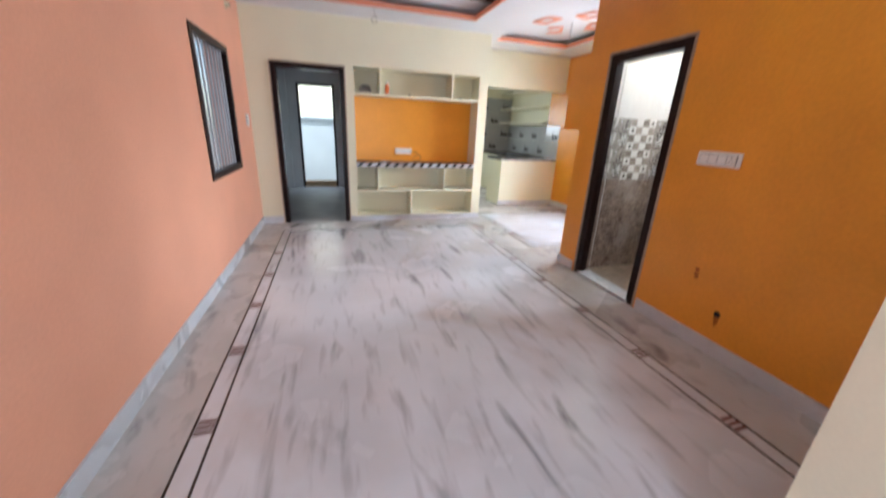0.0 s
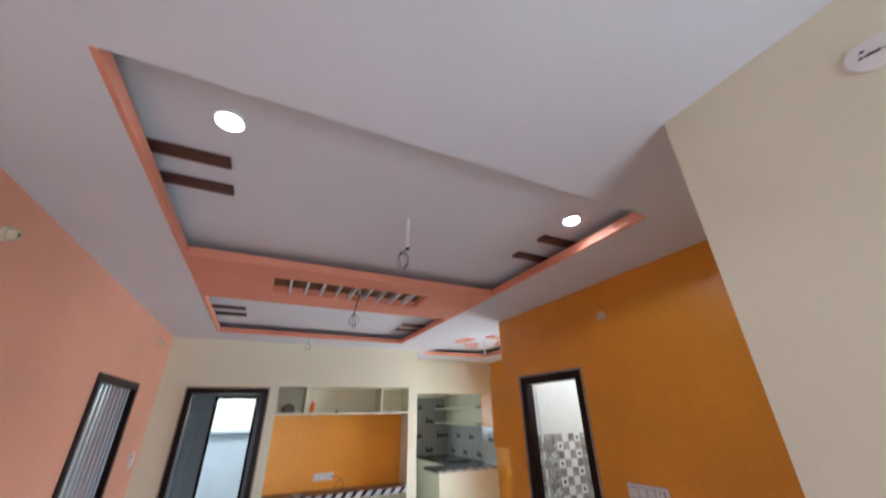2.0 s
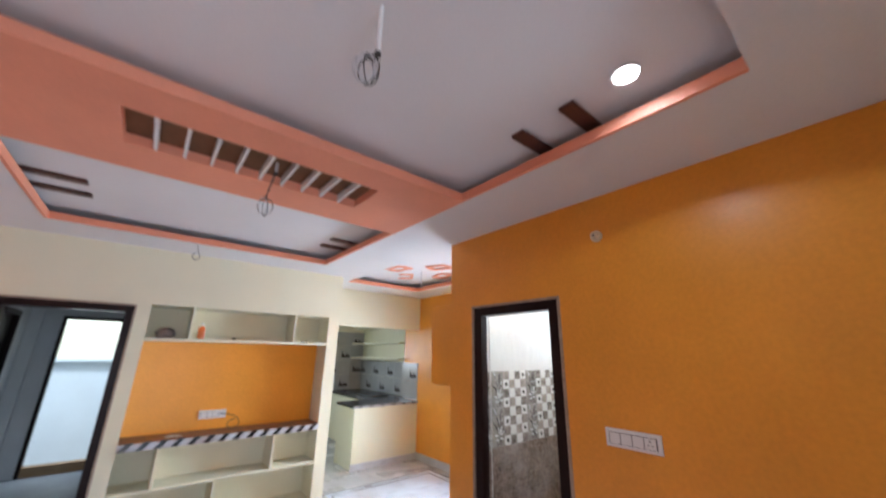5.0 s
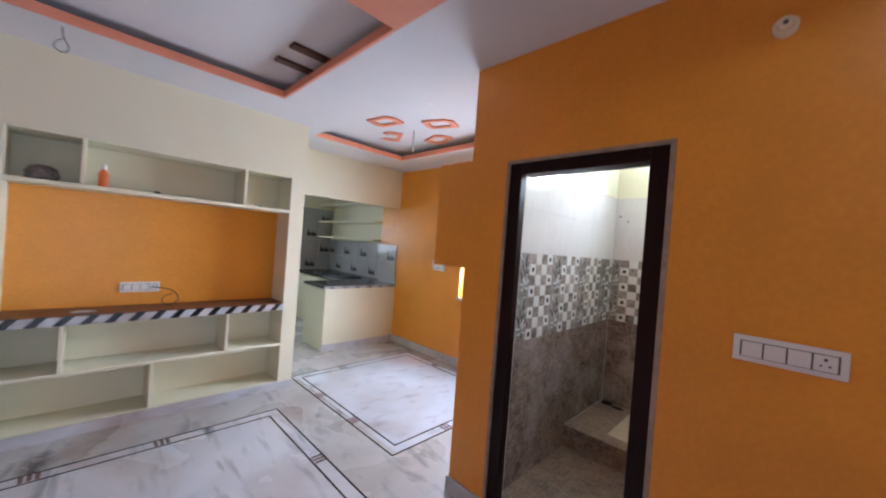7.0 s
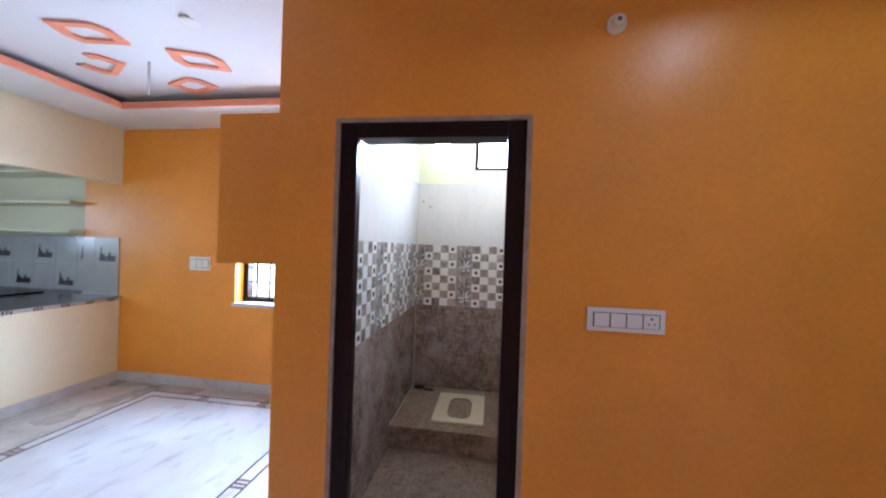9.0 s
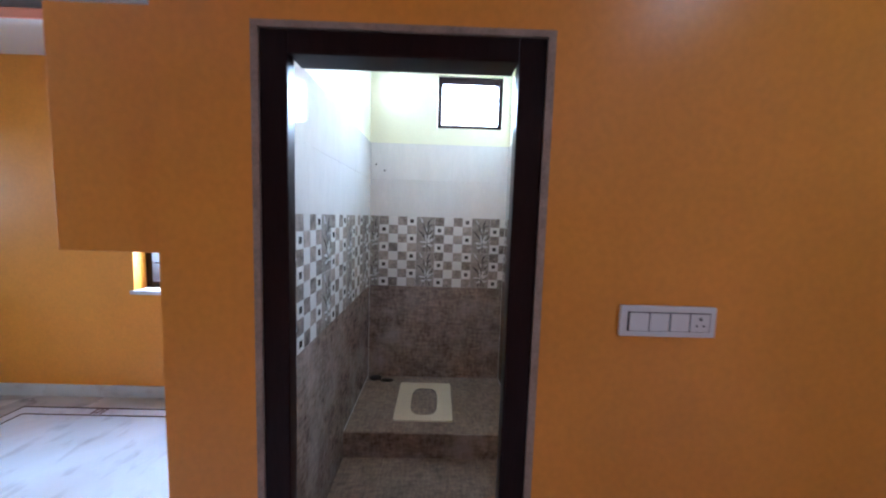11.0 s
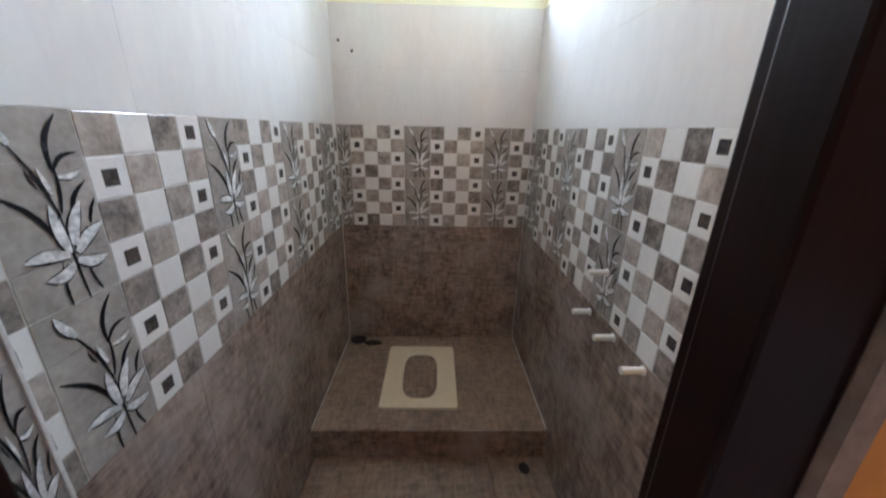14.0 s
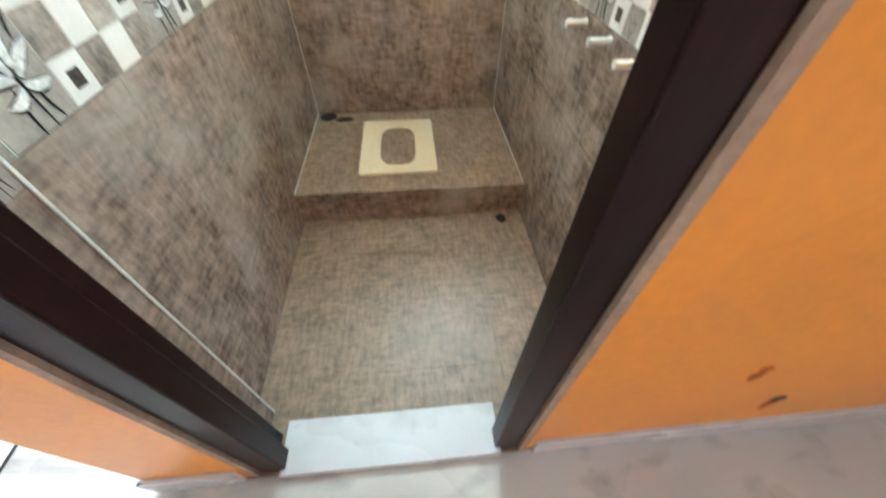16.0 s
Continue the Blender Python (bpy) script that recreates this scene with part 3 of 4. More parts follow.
door_frame("door_1", "dark wood door frame into the back room", D1L + 0.015, D1R - 0.015, -0.012, 0.14, D1T - 0.015, "y", wd=0.06)
door_frame("door_2", "dark brown wooden bathroom door frame, standing open", XO + 0.006, BX0 - 0.002, DY0 + 0.022, DY1 - 0.020, DT - 0.018, "x", wd=0.076)
back = door_frame("door_3", "black frame of the open back doorway with a wooden sill", 0.31, 1.07, CY - 0.01, CY + 0.10, 2.155, "y", wd=0.045, edge=False)
part("sill", boxes((-0.335, 0.335, -0.055, 0.055, 0.0, 0.13), bevel=0.004), M_SILLWOOD, back, "light brown wooden sill")
side = door_frame("door_4", "dark wooden side door of the back room, closed", -0.15, -0.008, 1.853, 2.647, 2.157, "x", wd=0.07, edge=False)
part("leaf", boxes((-0.03, 0.01, -0.325, 0.325, 0.01, 2.085), bevel=0.004), M_FRAME, side)


def barred_window(name, label, x, sx, y0, y1, z0, z1, bars, cross, wd=0.06, depth=0.09, bar_mat=M_BARS):
    """A frame with bars in a wall that runs along y. sx: the way to the outside."""
    t = thing(name, label, "window", (x, (y0 + y1) / 2, z0), kind="structure")
    hy, h = (y1 - y0) / 2, z1 - z0
    a, b2 = (0, depth) if sx > 0 else (-depth, 0)
    part("window_frame", boxes((a, b2, -hy, -hy + wd, 0, h), (a, b2, hy - wd, hy, 0, h), (a, b2, -hy + wd, hy - wd, 0, wd), (a, b2, -hy + wd, hy - wd, h - wd, h), bevel=0.003), M_FRAME, t)
    bm_me = mesh_of("bar", boxes((-0.008, 0.008, -0.011, 0.011, wd, h - wd)), bar_mat)
    for i in range(bars):
        o = new("bar", bm_me)
        o.parent, o.location = t, ((a + b2) / 2, -hy + wd + (i + 0.5) * (2 * hy - 2 * wd) / bars, 0)
    if cross:
        cm = mesh_of("crossbar", boxes((-0.006, 0.006, -hy + wd, hy - wd, -0.006, 0.006)), bar_mat)
        for i in range(cross):
            o = new("crossbar", cm)
            o.parent, o.location = t, ((a + b2) / 2, 0, wd + (i + 1) * (h - 2 * wd) / (cross + 1))
    return t


barred_window("window_1", "dark framed hall window with pale vertical bars", 0.012, -1, -1.884, -0.819, 0.872, 2.076, 9, 0)
w1 = boxes((-0.155, -0.15, -1.93, -1.40, 0.9, 2.04))
solid("window_shutter", w1, M_OUT, "grey shutter half covering the window from outside", "shutter", kind="")
barred_window("window_2", "small barred dining window with bright daylight", 5.33, 1, -1.648, -0.502, 0.90, 2.068, 7, 6, wd=0.05, bar_mat=M_WIRE)
solid("window_sill", boxes((XD - 0.02, 5.33, -1.67, -0.48, 0.868, 0.899)), M_SKIRT, "pale marble window sill", "sill")
t = thing("window_3", "small high bathroom window with a dark frame", "window", (BX1 + 0.03, (WY0 + WY1) / 2, WZ0), kind="structure")
hw, hh = (WY1 - WY0) / 2, WZ1 - WZ0
part("window_frame", boxes((0, 0.06, -hw + 0.001, -hw + 0.035, 0, hh), (0, 0.06, hw - 0.035, hw - 0.001, 0, hh), (0, 0.06, -hw + 0.035, hw - 0.035, 0.001, 0.035), (0, 0.06, -hw + 0.035, hw - 0.035, hh - 0.06, hh - 0.001), bevel=0.002), M_FRAME, t)

# ---- skirting, threshold, inlay lines ----
SK = 0.10
solid("baseboard_west", boxes((0, 0.014, -7.3, -0.014, 0, SK), bevel=0.002), M_SKIRT, "pale marble skirting", "baseboard")
solid("baseboard_north", boxes((0.0, D1L - 0.005, -0.014, 0, 0, SK), (D1R + 0.004, 3.27, -0.02, 0, 0, 0.075), bevel=0.002), M_SKIRT, "pale marble skirting under the shelving", "baseboard")
solid("baseboard_bathroom", boxes((XO - 0.014, XO, -4.93, DY0 - 0.022, 0, SK), (XO - 0.014, XO, DY1 + 0.022, -2.116, 0, SK), (XO - 0.014, XD, -2.13, -2.116, 0, SK), bevel=0.002), M_SKIRT, "pale marble skirting of the orange wall", "baseboard")
solid("baseboard_dining", boxes((XD - 0.014, XD, -2.14, 0.86, 0, SK), bevel=0.002), M_SKIRT, "pale marble skirting of the dining wall", "baseboard")
solid("baseboard_entrance", boxes((2.246, 2.26, -7.3, -4.93, 0, SK), (2.246, XO - 0.014, -4.93, -4.916, 0, SK), bevel=0.002), M_SKIRT, "pale marble skirting of the cream wall", "baseboard")
solid("threshold", boxes((XO - 0.012, BX0 + 0.03, DY0 + 0.08, DY1 - 0.08, 0, 0.028), bevel=0.003), M_SKIRT, "white marble threshold of the bathroom", "threshold")


def inlay(name, x0, x1, y0, y1, gap, label):
    t = thing(name, label, "floor inlay", ((x0 + x1) / 2, (y0 + y1) / 2, 0), kind="structure")
    cx, cy = (x0 + x1) / 2, (y0 + y1) / 2
    for k in (0, gap):
        part("line", ring(x0 - cx + k, x1 - cx - k, y0 - cy + k, y1 - cy - k, 0.012, 0, 0.0015), M_INLAY, t)
    me_x = mesh_of("diamond", boxes(*[(u - 0.011, u + 0.011, -gap / 2 + 0.012, gap / 2 - 0.004, 0, 0.0012) for u in (-0.034, 0, 0.034)]), M_INLAY2)
    me_y = mesh_of("diamond", boxes(*[(-gap / 2 + 0.012, gap / 2 - 0.004, u - 0.011, u + 0.011, 0, 0.0012) for u in (-0.034, 0, 0.034)]), M_INLAY2)
    g = gap / 2 + 0.003
    for side in (0, 1):
        for i in range(1, int((y1 - y0) / 0.62)):
            o = new("diamond", me_y)
            o.parent, o.location = t, ((x0 + g if side == 0 else x1 - g) - cx, y0 + i * 0.62 - cy, 0)
        for i in range(1, int((x1 - x0) / 0.62)):
            o = new("diamond", me_x)
            o.parent, o.location = t, (x0 + i * 0.62 - cx, (y0 + g if side == 0 else y1 - g) - cy, 0)
    return t


inlay("floor_inlay_hall", 0.30, 2.98, -6.9, -0.42, 0.095, "double black granite line with red squares in the marble floor")
inlay("floor_inlay_dining", 3.35, 5.04, -1.62, 0.24, 0.095, "double black granite line framing the dining floor")

# ---- showcase shelving ----
show = thing("showcase", "built-in open cream shelving with an orange back panel", "shelving", (2.22, 0, 0))
S0, S1, SD = -0.91, 0.91, 0.33
part("back_panel", boxes((S0, S1, SD, SD + 0.02, 0.075, 2.15)), M_CREAM, show)
part("orange_panel", boxes((S0, S1, SD - 0.012, SD, 0.87, 1.78)), M_ORANGE, show, "orange painted panel behind the ledge")
part("plinth", boxes((S0, S1, 0.02, SD, 0, 0.075)), M_CREAM, show)
for z0, z1 in ((1.775, 1.805), (0.435, 0.46)):
    part("shelf", boxes((S0, S1, 0.004, SD, z0, z1), bevel=0.003), M_CREAM, show)
part("shelf", boxes((S0, S1, 0.004, SD, 2.125, 2.15), bevel=0.003), M_CREAM, show)
for x, z0, z1 in ((-0.55, 1.805, 2.125), (0.50, 1.805, 2.125), (-0.60, 0.46, 0.80), (0.43, 0.46, 0.80), (-0.09, 0.075, 0.435)):
    part("divider", boxes((x - 0.0125, x + 0.0125, 0.004, SD, z0, z1), bevel=0.002), M_CREAM, show)
ledge = thing("granite_ledge", "dark granite ledge with a black and white striped front edge", "ledge", (2.22, 0, 0.80))
part("slab", boxes((S0, S1, -0.012, SD, 0.0, 0.062), bevel=0.002), M_SKIRT, ledge)
part("top", boxes((S0, S1, -0.012, SD - 0.0125, 0.0625, 0.07)), M_BROWN, ledge, "dark brown granite top")
bm = bmesh.new()
for i in range(14):
    x = S0 + i * 0.13
    vs = [bm.verts.new(v) for v in ((x, -0.0145, 0.0), (x + 0.055, -0.0145, 0.0), (x + 0.115, -0.0145, 0.07), (x + 0.06, -0.0145, 0.07))]
    vb = [bm.verts.new((v.co.x, -0.012, v.co.z)) for v in vs]
    bm.faces.new(vs)
    for k in range(4):
        bm.faces.new((vs[k], vb[k], vb[(k + 1) % 4], vs[(k + 1) % 4]))
part("stripes", bm, M_INLAY, ledge, "slanting black stripes")


def switch_plate(name, label, m, w2, h2, n):
    """A plate in the local xz plane facing local -y."""
    t = thing(name, label, "switch")
    t.matrix_world = m
    part("plate", boxes((-w2, w2, -0.014, 0, -h2, h2), bevel=0.004), M_SWITCH, t)
    part("rim", boxes((-w2 * 0.86, w2 * 0.86, -0.0155, -0.0142, -h2 * 0.62, h2 * 0.62)), M_GROOVE, t, "dark gap around the rockers")
    k = w2 * 1.68 / n
    for i in range(n):
        x = -w2 * 0.84 + (i + 0.5) * k
        part("rocker", boxes((x - k * 0.46, x + k * 0.46, -0.021, -0.0156, -h2 * 0.57, h2 * 0.57), bevel=0.0015), M_SWITCH, t)
    if n >= 4:
        x = -w2 * 0.84 + (n - 0.5) * k
        bm = bmesh.new()
        for dx, dz, r in ((0, 0.012, 0.005), (-0.010, -0.008, 0.0035), (0.010, -0.008, 0.0035)):
            disc(bm, (x + dx, -0.0213, dz), r, 0.001, "y", 10)
        part("socket_holes", bm, M_GROOVE, t)
    return t


switch_plate("switch_board", "white four-gang switch board with a socket on the orange wall", pose(XO, -3.61, 1.275, 0, 0, -90), 0.142, 0.046, 4)
switch_plate("switch_board", "white switch board with a socket above the ledge", pose(2.05, SD - 0.012, 1.02), 0.13, 0.042, 4)
switch_plate("switch_board", "white switch plate on the dining wall", pose(XD, -0.1, 1.285, 0, 0, -90), 0.12, 0.07, 3)
switch_plate("switch_plate", "small white switch plate on the peach wall", pose(0, -0.25, 1.38, 0, 0, 90), 0.05, 0.07, 1)


def rosette(m, label):
    t = thing("ceiling_rose", label, "light point")
    t.matrix_world = m
    bm = bmesh.new()
    disc(bm, (0, -0.008, 0), 0.036, 0.016, "y", 20)
    part("plate", bm, M_PAN, t)
    bm = bmesh.new()
    disc(bm, (0, -0.03, 0), 0.022, 0.03, "y", 16)
    part("holder", bm, M_PAN, t)
    bm = bmesh.new()
    disc(bm, (0, -0.046, 0), 0.008, 0.003, "y", 10)
    part("hole", bm, M_GROOVE, t)


rosette(pose(XO, -3.54, 2.42, 0, 0, -90), "round cream lamp holder on the orange wall")
rosette(pose(0, -3.44, 2.48, 0, 0, 90), "round white lamp holder on the peach wall")
rosette(pose(0, -0.59, 2.51, 0, 0, 90), "round white lamp holder near the corner")
t = thing("wall_lamp_point", "white round plate with dark contacts on the cream wall", "light point")
t.matrix_world = pose(2.26, -5.39, 2.485, 0, 0, -90)
bm = bmesh.new()
disc(bm, (0, -0.003, 0), 0.045, 0.006, "y", 28)
for v in bm.verts:
    k = 1 + 0.04 * math.sin(3 * math.atan2(v.co.z, v.co.x) + 0.6)
    v.co.x, v.co.z = v.co.x * k * 1.05, v.co.z * k * 0.92
part("plate", bm, M_SWITCH, t)
part("contacts", boxes((-0.014, 0.0, -0.010, -0.0062, -0.002, 0.003), (0.0, 0.012, -0.010, -0.0062, -0.004, 0.001), (-0.024, -0.018, -0.010, -0.0062, -0.002, 0.004), (0.018, 0.024, -0.010, -0.0062, -0.006, -0.001), (-0.018, -0.010, -0.010, -0.0062, 0.013, 0.018), bevel=0.001), M_GROOVE, t)

# marks on the orange wall
for y, z, r, m in ((-3.89, 0.29, 0.022, M_DIRT), (-3.68, 0.53, 0.016, M_RUST)):
    bm = bmesh.new()
    disc(bm, (XO - 0.001, y, z), r, 0.002, "x", 9)
    solid("wall_hole", bm, m, "small dark drilled hole in the orange wall", "hole", kind="")

for y, z, h in ((-3.89, 0.27, 0.07), (-3.68, 0.51, 0.05)):
    bm = bmesh.new()
    for k in range(5):
        cube(bm, XO - 0.0012, XO, y - 0.018 + k * 0.007, y - 0.013 + k * 0.007, z - h * (0.4 + 0.6 * math.sin(0.7 + k * 0.6)), z)
    solid("wall_stain", bm, M_RUST, "rust coloured run below a hole in the orange wall", "stain", kind="")

# ---- things on the shelves ----
b = thing("bottle", "orange plastic bottle standing on the shelf", "bottle", (1.78, 0.15, 1.805))
bm = bmesh.new()
disc(bm, (0, 0, 0.055), 0.032, 0.11, n=16)
disc(bm, (0, 0, 0.125), 0.032, 0.03, n=16, r2=0.014)
part("body", bm, M_BOTTLE, b)
bm = bmesh.new()
disc(bm, (0, 0, 0.158), 0.014, 0.034, n=12)
part("cap", bm, M_SWITCH, b)


def lump(name, label, cat, at, size, material, seed):
    rnd = random.Random(seed)
    bm = bmesh.new()
    bmesh.ops.create_icosphere(bm, subdivisions=3, radius=1)
    for v in bm.verts:
        k = 1 + 0.28 * noise.noise(v.co * 2.3 + Vector((seed, 0, 0)))
        v.co = Vector((v.co.x * size[0] * k, v.co.y * size[1] * k, max(-0.5, v.co.z) * size[2] * k))
    zmin = min(v.co.z for v in bm.verts)
    for v in bm.verts:
        v.co.z -= zmin
    o = solid(name, bm, material, label, cat, kind="", smooth=True)
    o.location = at


lump("plastic_bag", "crumpled grey plastic bag on the shelf", "bag", (1.47, 0.15, 1.805), (0.085, 0.06, 0.07), M_BAG, 4)
lump("putty_lump", "small dark lump of putty on the shelf", "debris", (2.10, 0.12, 1.805), (0.025, 0.02, 0.015), M_DIRT, 5)
lump("putty_lump", "small flat dark scrap on the shelf", "debris", (2.88, 0.12, 1.805), (0.045, 0.02, 0.010), M_DIRT, 6)
lump("paper_scrap", "pale paper scrap on the granite ledge", "debris", (1.72, 0.1, 0.8705), (0.07, 0.03, 0.008), M_SKIRT, 7)
cw = thing("loose_cable", "black loose cable loop on the granite ledge", "cable", (2.22, 0.2, 0.8705))
tube("wire", [(-0.1, 0.1, 0.15), (-0.02, 0.04, 0.15), (0.06, 0, 0.12), (0.09, -0.02, 0.05), (0.02, -0.04, 0.004), (-0.04, -0.02, 0.03), (-0.02, 0, 0.09), (0.04, 0, 0.1)], 0.004, M_WIRE, cw)

# ---- loft box beside the bathroom block ----
LOFT = boxes((3.447, 4.1, -2.128, -1.80, 1.428, 2.13), bevel=0.003)
solid("loft_box", LOFT, M_ORANGE, "orange painted box projecting from the bathroom block", "built-in box", kind="")

# ---- kitchen ----
cnt = thing("kitchen_counter", "cream plastered kitchen counter base beside the opening", "counter", (4.63, 1.17, 0))
part("front_wall", boxes((-0.60, 0.599, -0.30, -0.20, 0.0, 0.86), (-0.60, -0.50, -0.20, 0.30, 0.0, 0.86), bevel=0.003), M_CREAM, cnt)
part("side_wall", boxes((0.0, 0.1, 0.30, 2.2, 0, 0.86)), M_CREAM, cnt)
part("skirting", boxes((-0.612, 0.585, -0.312, -0.3005, 0, 0.09)), M_SKIRT, cnt)
top = thing("worktop", "dark granite kitchen worktop with a pale notched edge", "worktop", (4.63, 1.17, 0.86))
part("slab", boxes((-0.63, 0.599, -0.32, 0.32, 0, 0.038), (-0.05, 0.765, 0.32, 2.2, 0, 0.038), bevel=0.003), M_GRANITE, top)
part("edge_strip", boxes((-0.634, 0.598, -0.324, -0.3205, 0.0, 0.034)), M_KTILE, top)
for i in range(6):
    for k in range(3):
        x = -0.55 + i * 0.2 + k * 0.025
        part("notch", boxes((x, x + 0.012, -0.327, -0.3245, 0.0, 0.03)), M_INLAY, top)
sink = solid("kitchen_sink", boxes((4.75, 5.15, 1.75, 2.35, 0.9, 0.915), bevel=0.006), M_INLAY, "black granite sink edge on the worktop", "sink", kind="")
tile_me = mesh_of("tile", boxes((0, 0.008, 0.002, 0.298, 0.0015, 0.3085)), M_KTILE)


def motif_mesh():
    bm = bmesh.new()
    for y, z, r, h in ((0.222, 0.075, 0.022, 1.0), (0.178, 0.068, 0.026, 1), (0.118, 0.078, 0.030, 1), (0.068, 0.072, 0.026, 1), (0.20, 0.10, 0.018, 1)):
        disc(bm, (-0.001, y, z + 0.02), r, 0.002, "x", 12)
    cube(bm, -0.002, 0, 0.212, 0.236, 0.06, 0.165)
    cube(bm, -0.0025, 0, 0.218, 0.230, 0.165, 0.205)
    cube(bm, -0.0022, 0, 0.112, 0.124, 0.11, 0.150)
    cube(bm, -0.0024, 0, 0.098, 0.138, 0.140, 0.150)
    cube(bm, -0.0018, 0, 0.045, 0.245, 0.055, 0.078)
    return mesh_of("fruit_print", bm, M_MOTIF)


motif_me = motif_mesh()
splash = thing("backsplash", "grey glazed kitchen tiles with dark fruit prints", "wall tiles", (XD, 0.88, 0.9), kind="structure")
for row in range(2):
    o = new("tile", tile_me)
    o.parent, o.location = splash, (-0.009, 0.0, row * 0.31)
    o = new("tile", tile_me)
    o.parent, o.location, o.scale = splash, (-0.009, 0.30, row * 0.31), (1, 0.52, 1)
    for i in range(7):
        o = new("tile", tile_me)
        o.parent, o.location = splash, (0.161, 0.465 + i * 0.30, row * 0.31)
o = new("fruit_print", motif_me)
o.parent, o.location = splash, (-0.0095, 0.0, 0.31)
for i in range(7):
    o = new("fruit_print", motif_me)
    o.parent, o.location = splash, (0.1605, 0.465 + i * 0.30, 0.31 * ((i + 1) % 2))
splash2 = thing("backsplash", "grey glazed kitchen tiles on the back wall", "wall tiles", (5.39, 3.4, 0.9), kind="structure")
for row in range(4):
    for i in range(4):
        o = new("tile", tile_me)
        o.parent, o.matrix_local = splash2, pose(-0.3 * i, -0.010, row * 0.31, 0, 0, 90)
        if (row + i) % 2:
            q = new("fruit_print", motif_me)
            q.parent, q.matrix_local = splash2, pose(-0.3 * i, -0.0105, row * 0.31, 0, 0, 90)
for z in (1.56, 1.87, 2.2):
    solid("kitchen_shelf", boxes((5.08, 5.40, 1.35, 3.38, z, z + 0.03), bevel=0.003), M_CREAM, "cream painted kitchen wall shelf", "shelf", kind="", group="kitchen shelves")

# ---- bathroom ----
solid("floor_bathroom", boxes((XO, 5.55, BY0 - 0.15, BY1 + 0.2, -0.3, -0.008)), M_DGROUT, "brown grout under the bathroom floor tiles", "floor")
plat = thing("toilet_platform", "raised brown tiled platform for the squat toilet", "platform", (4.94, -2.95, 0))
part("base", boxes((-0.39, 0.42, BY0 + 2.95, BY1 + 2.95, -0.008, 0.165)), M_DGROUT, plat)
PANX, PANY = 4.95, -2.86
ptile = mesh_of("tile", boxes((0.0004, 0.2996, 0.0004, 0.2996, 0, 0.008), bevel=0.0008), M_BFLOOR)
# squat pan
pan = thing("squat_toilet", "cream ceramic squat toilet pan set in the platform", "toilet", (PANX, PANY, 0.1645))
bm = bmesh.new()
N = 32


def rrect(hx, hy, p):
    out = []
    for i in range(N):
        a = 2 * math.pi * (i + 0.5) / N
        ca, sa = math.cos(a), math.sin(a)
        out.append((hx * abs(ca) ** (2 / p) * (1 if ca > 0 else -1), hy * abs(sa) ** (2 / p) * (1 if sa > 0 else -1)))
    return out


loops = []
for hx, hy, p, z, ox in ((0.272, 0.205, 40, 0.0, 0), (0.272, 0.205, 40, 0.012, 0), (0.20, 0.105, 4, 0.014, -0.01), (0.19, 0.097, 3.5, 0.010, -0.01)):
    loops.append([bm.verts.new((x + ox, y, z)) for x, y in rrect(hx, hy, p)])
for a, c2 in zip(loops, loops[1:]):
    for i in range(N):
        bm.faces.new((a[i], a[(i + 1) % N], c2[(i + 1) % N], c2[i]))
part("rim", bm, M_PAN, pan)
bm = bmesh.new()
loops = []
for hx, hy, p, z, ox in ((0.19, 0.097, 3.5, 0.010, -0.01), (0.175, 0.085, 3.2, -0.05, -0.01), (0.14, 0.06, 3, -0.10, -0.01), (0.05, 0.03, 2, -0.105, 0.0)):
    loops.append([bm.verts.new((x + ox, y, z)) for x, y in rrect(hx, hy, p)])
for a, c2 in zip(loops, loops[1:]):
    for i in range(N):
        bm.faces.new((a[i], a[(i + 1) % N], c2[(i + 1) % N], c2[i]))
bm.faces.new(loops[-1])
part("bowl", bm, M_BOWL, pan, "stained beige bowl", smooth=True)


def globe():
    t = thing("wall_lamp", "round glowing bathroom wall lamp, switched on", "lamp", (BX1, -2.58, 2.575))
    bm = bmesh.new()
    disc(bm, (-0.01, 0, 0), 0.06, 0.02, "x", 20)
    part("base", bm, M_SWITCH, t)
    bm = bmesh.new()
    bmesh.ops.create_uvsphere(bm, u_segments=20, v_segments=12, radius=0.085, matrix=Matrix.Translation((-0.075, 0, 0)))
    part("globe", bm, M_GLOBE, t, "glowing white globe", smooth=True)


globe()


def tap_stub(x, z, l, label):
    t = thing("tap_stub", label, "tap", (x, BY0 + 0.008, z))
    bm = bmesh.new()
    disc(bm, (0, l / 2, 0), 0.010, l, "y", 14)
    part("pipe", bm, M_CHROME, t)
    bm = bmesh.new()
    disc(bm, (0, l, 0), 0.0115, 0.018, "y", 6)
    part("cap", bm, M_CHROME, t)
    bm = bmesh.new()
    disc(bm, (0, 0.002, 0), 0.014, 0.004, "y", 18)
    part("flange", bm, M_CHROME, t)


for x, z in ((3.99, 0.945), (4.155, 0.94), (4.33, 0.935), (4.26, 1.115), (4.21, 2.15)):
    tap_stub(x, z, 0.055, "white capped water outlet on the tiled wall")

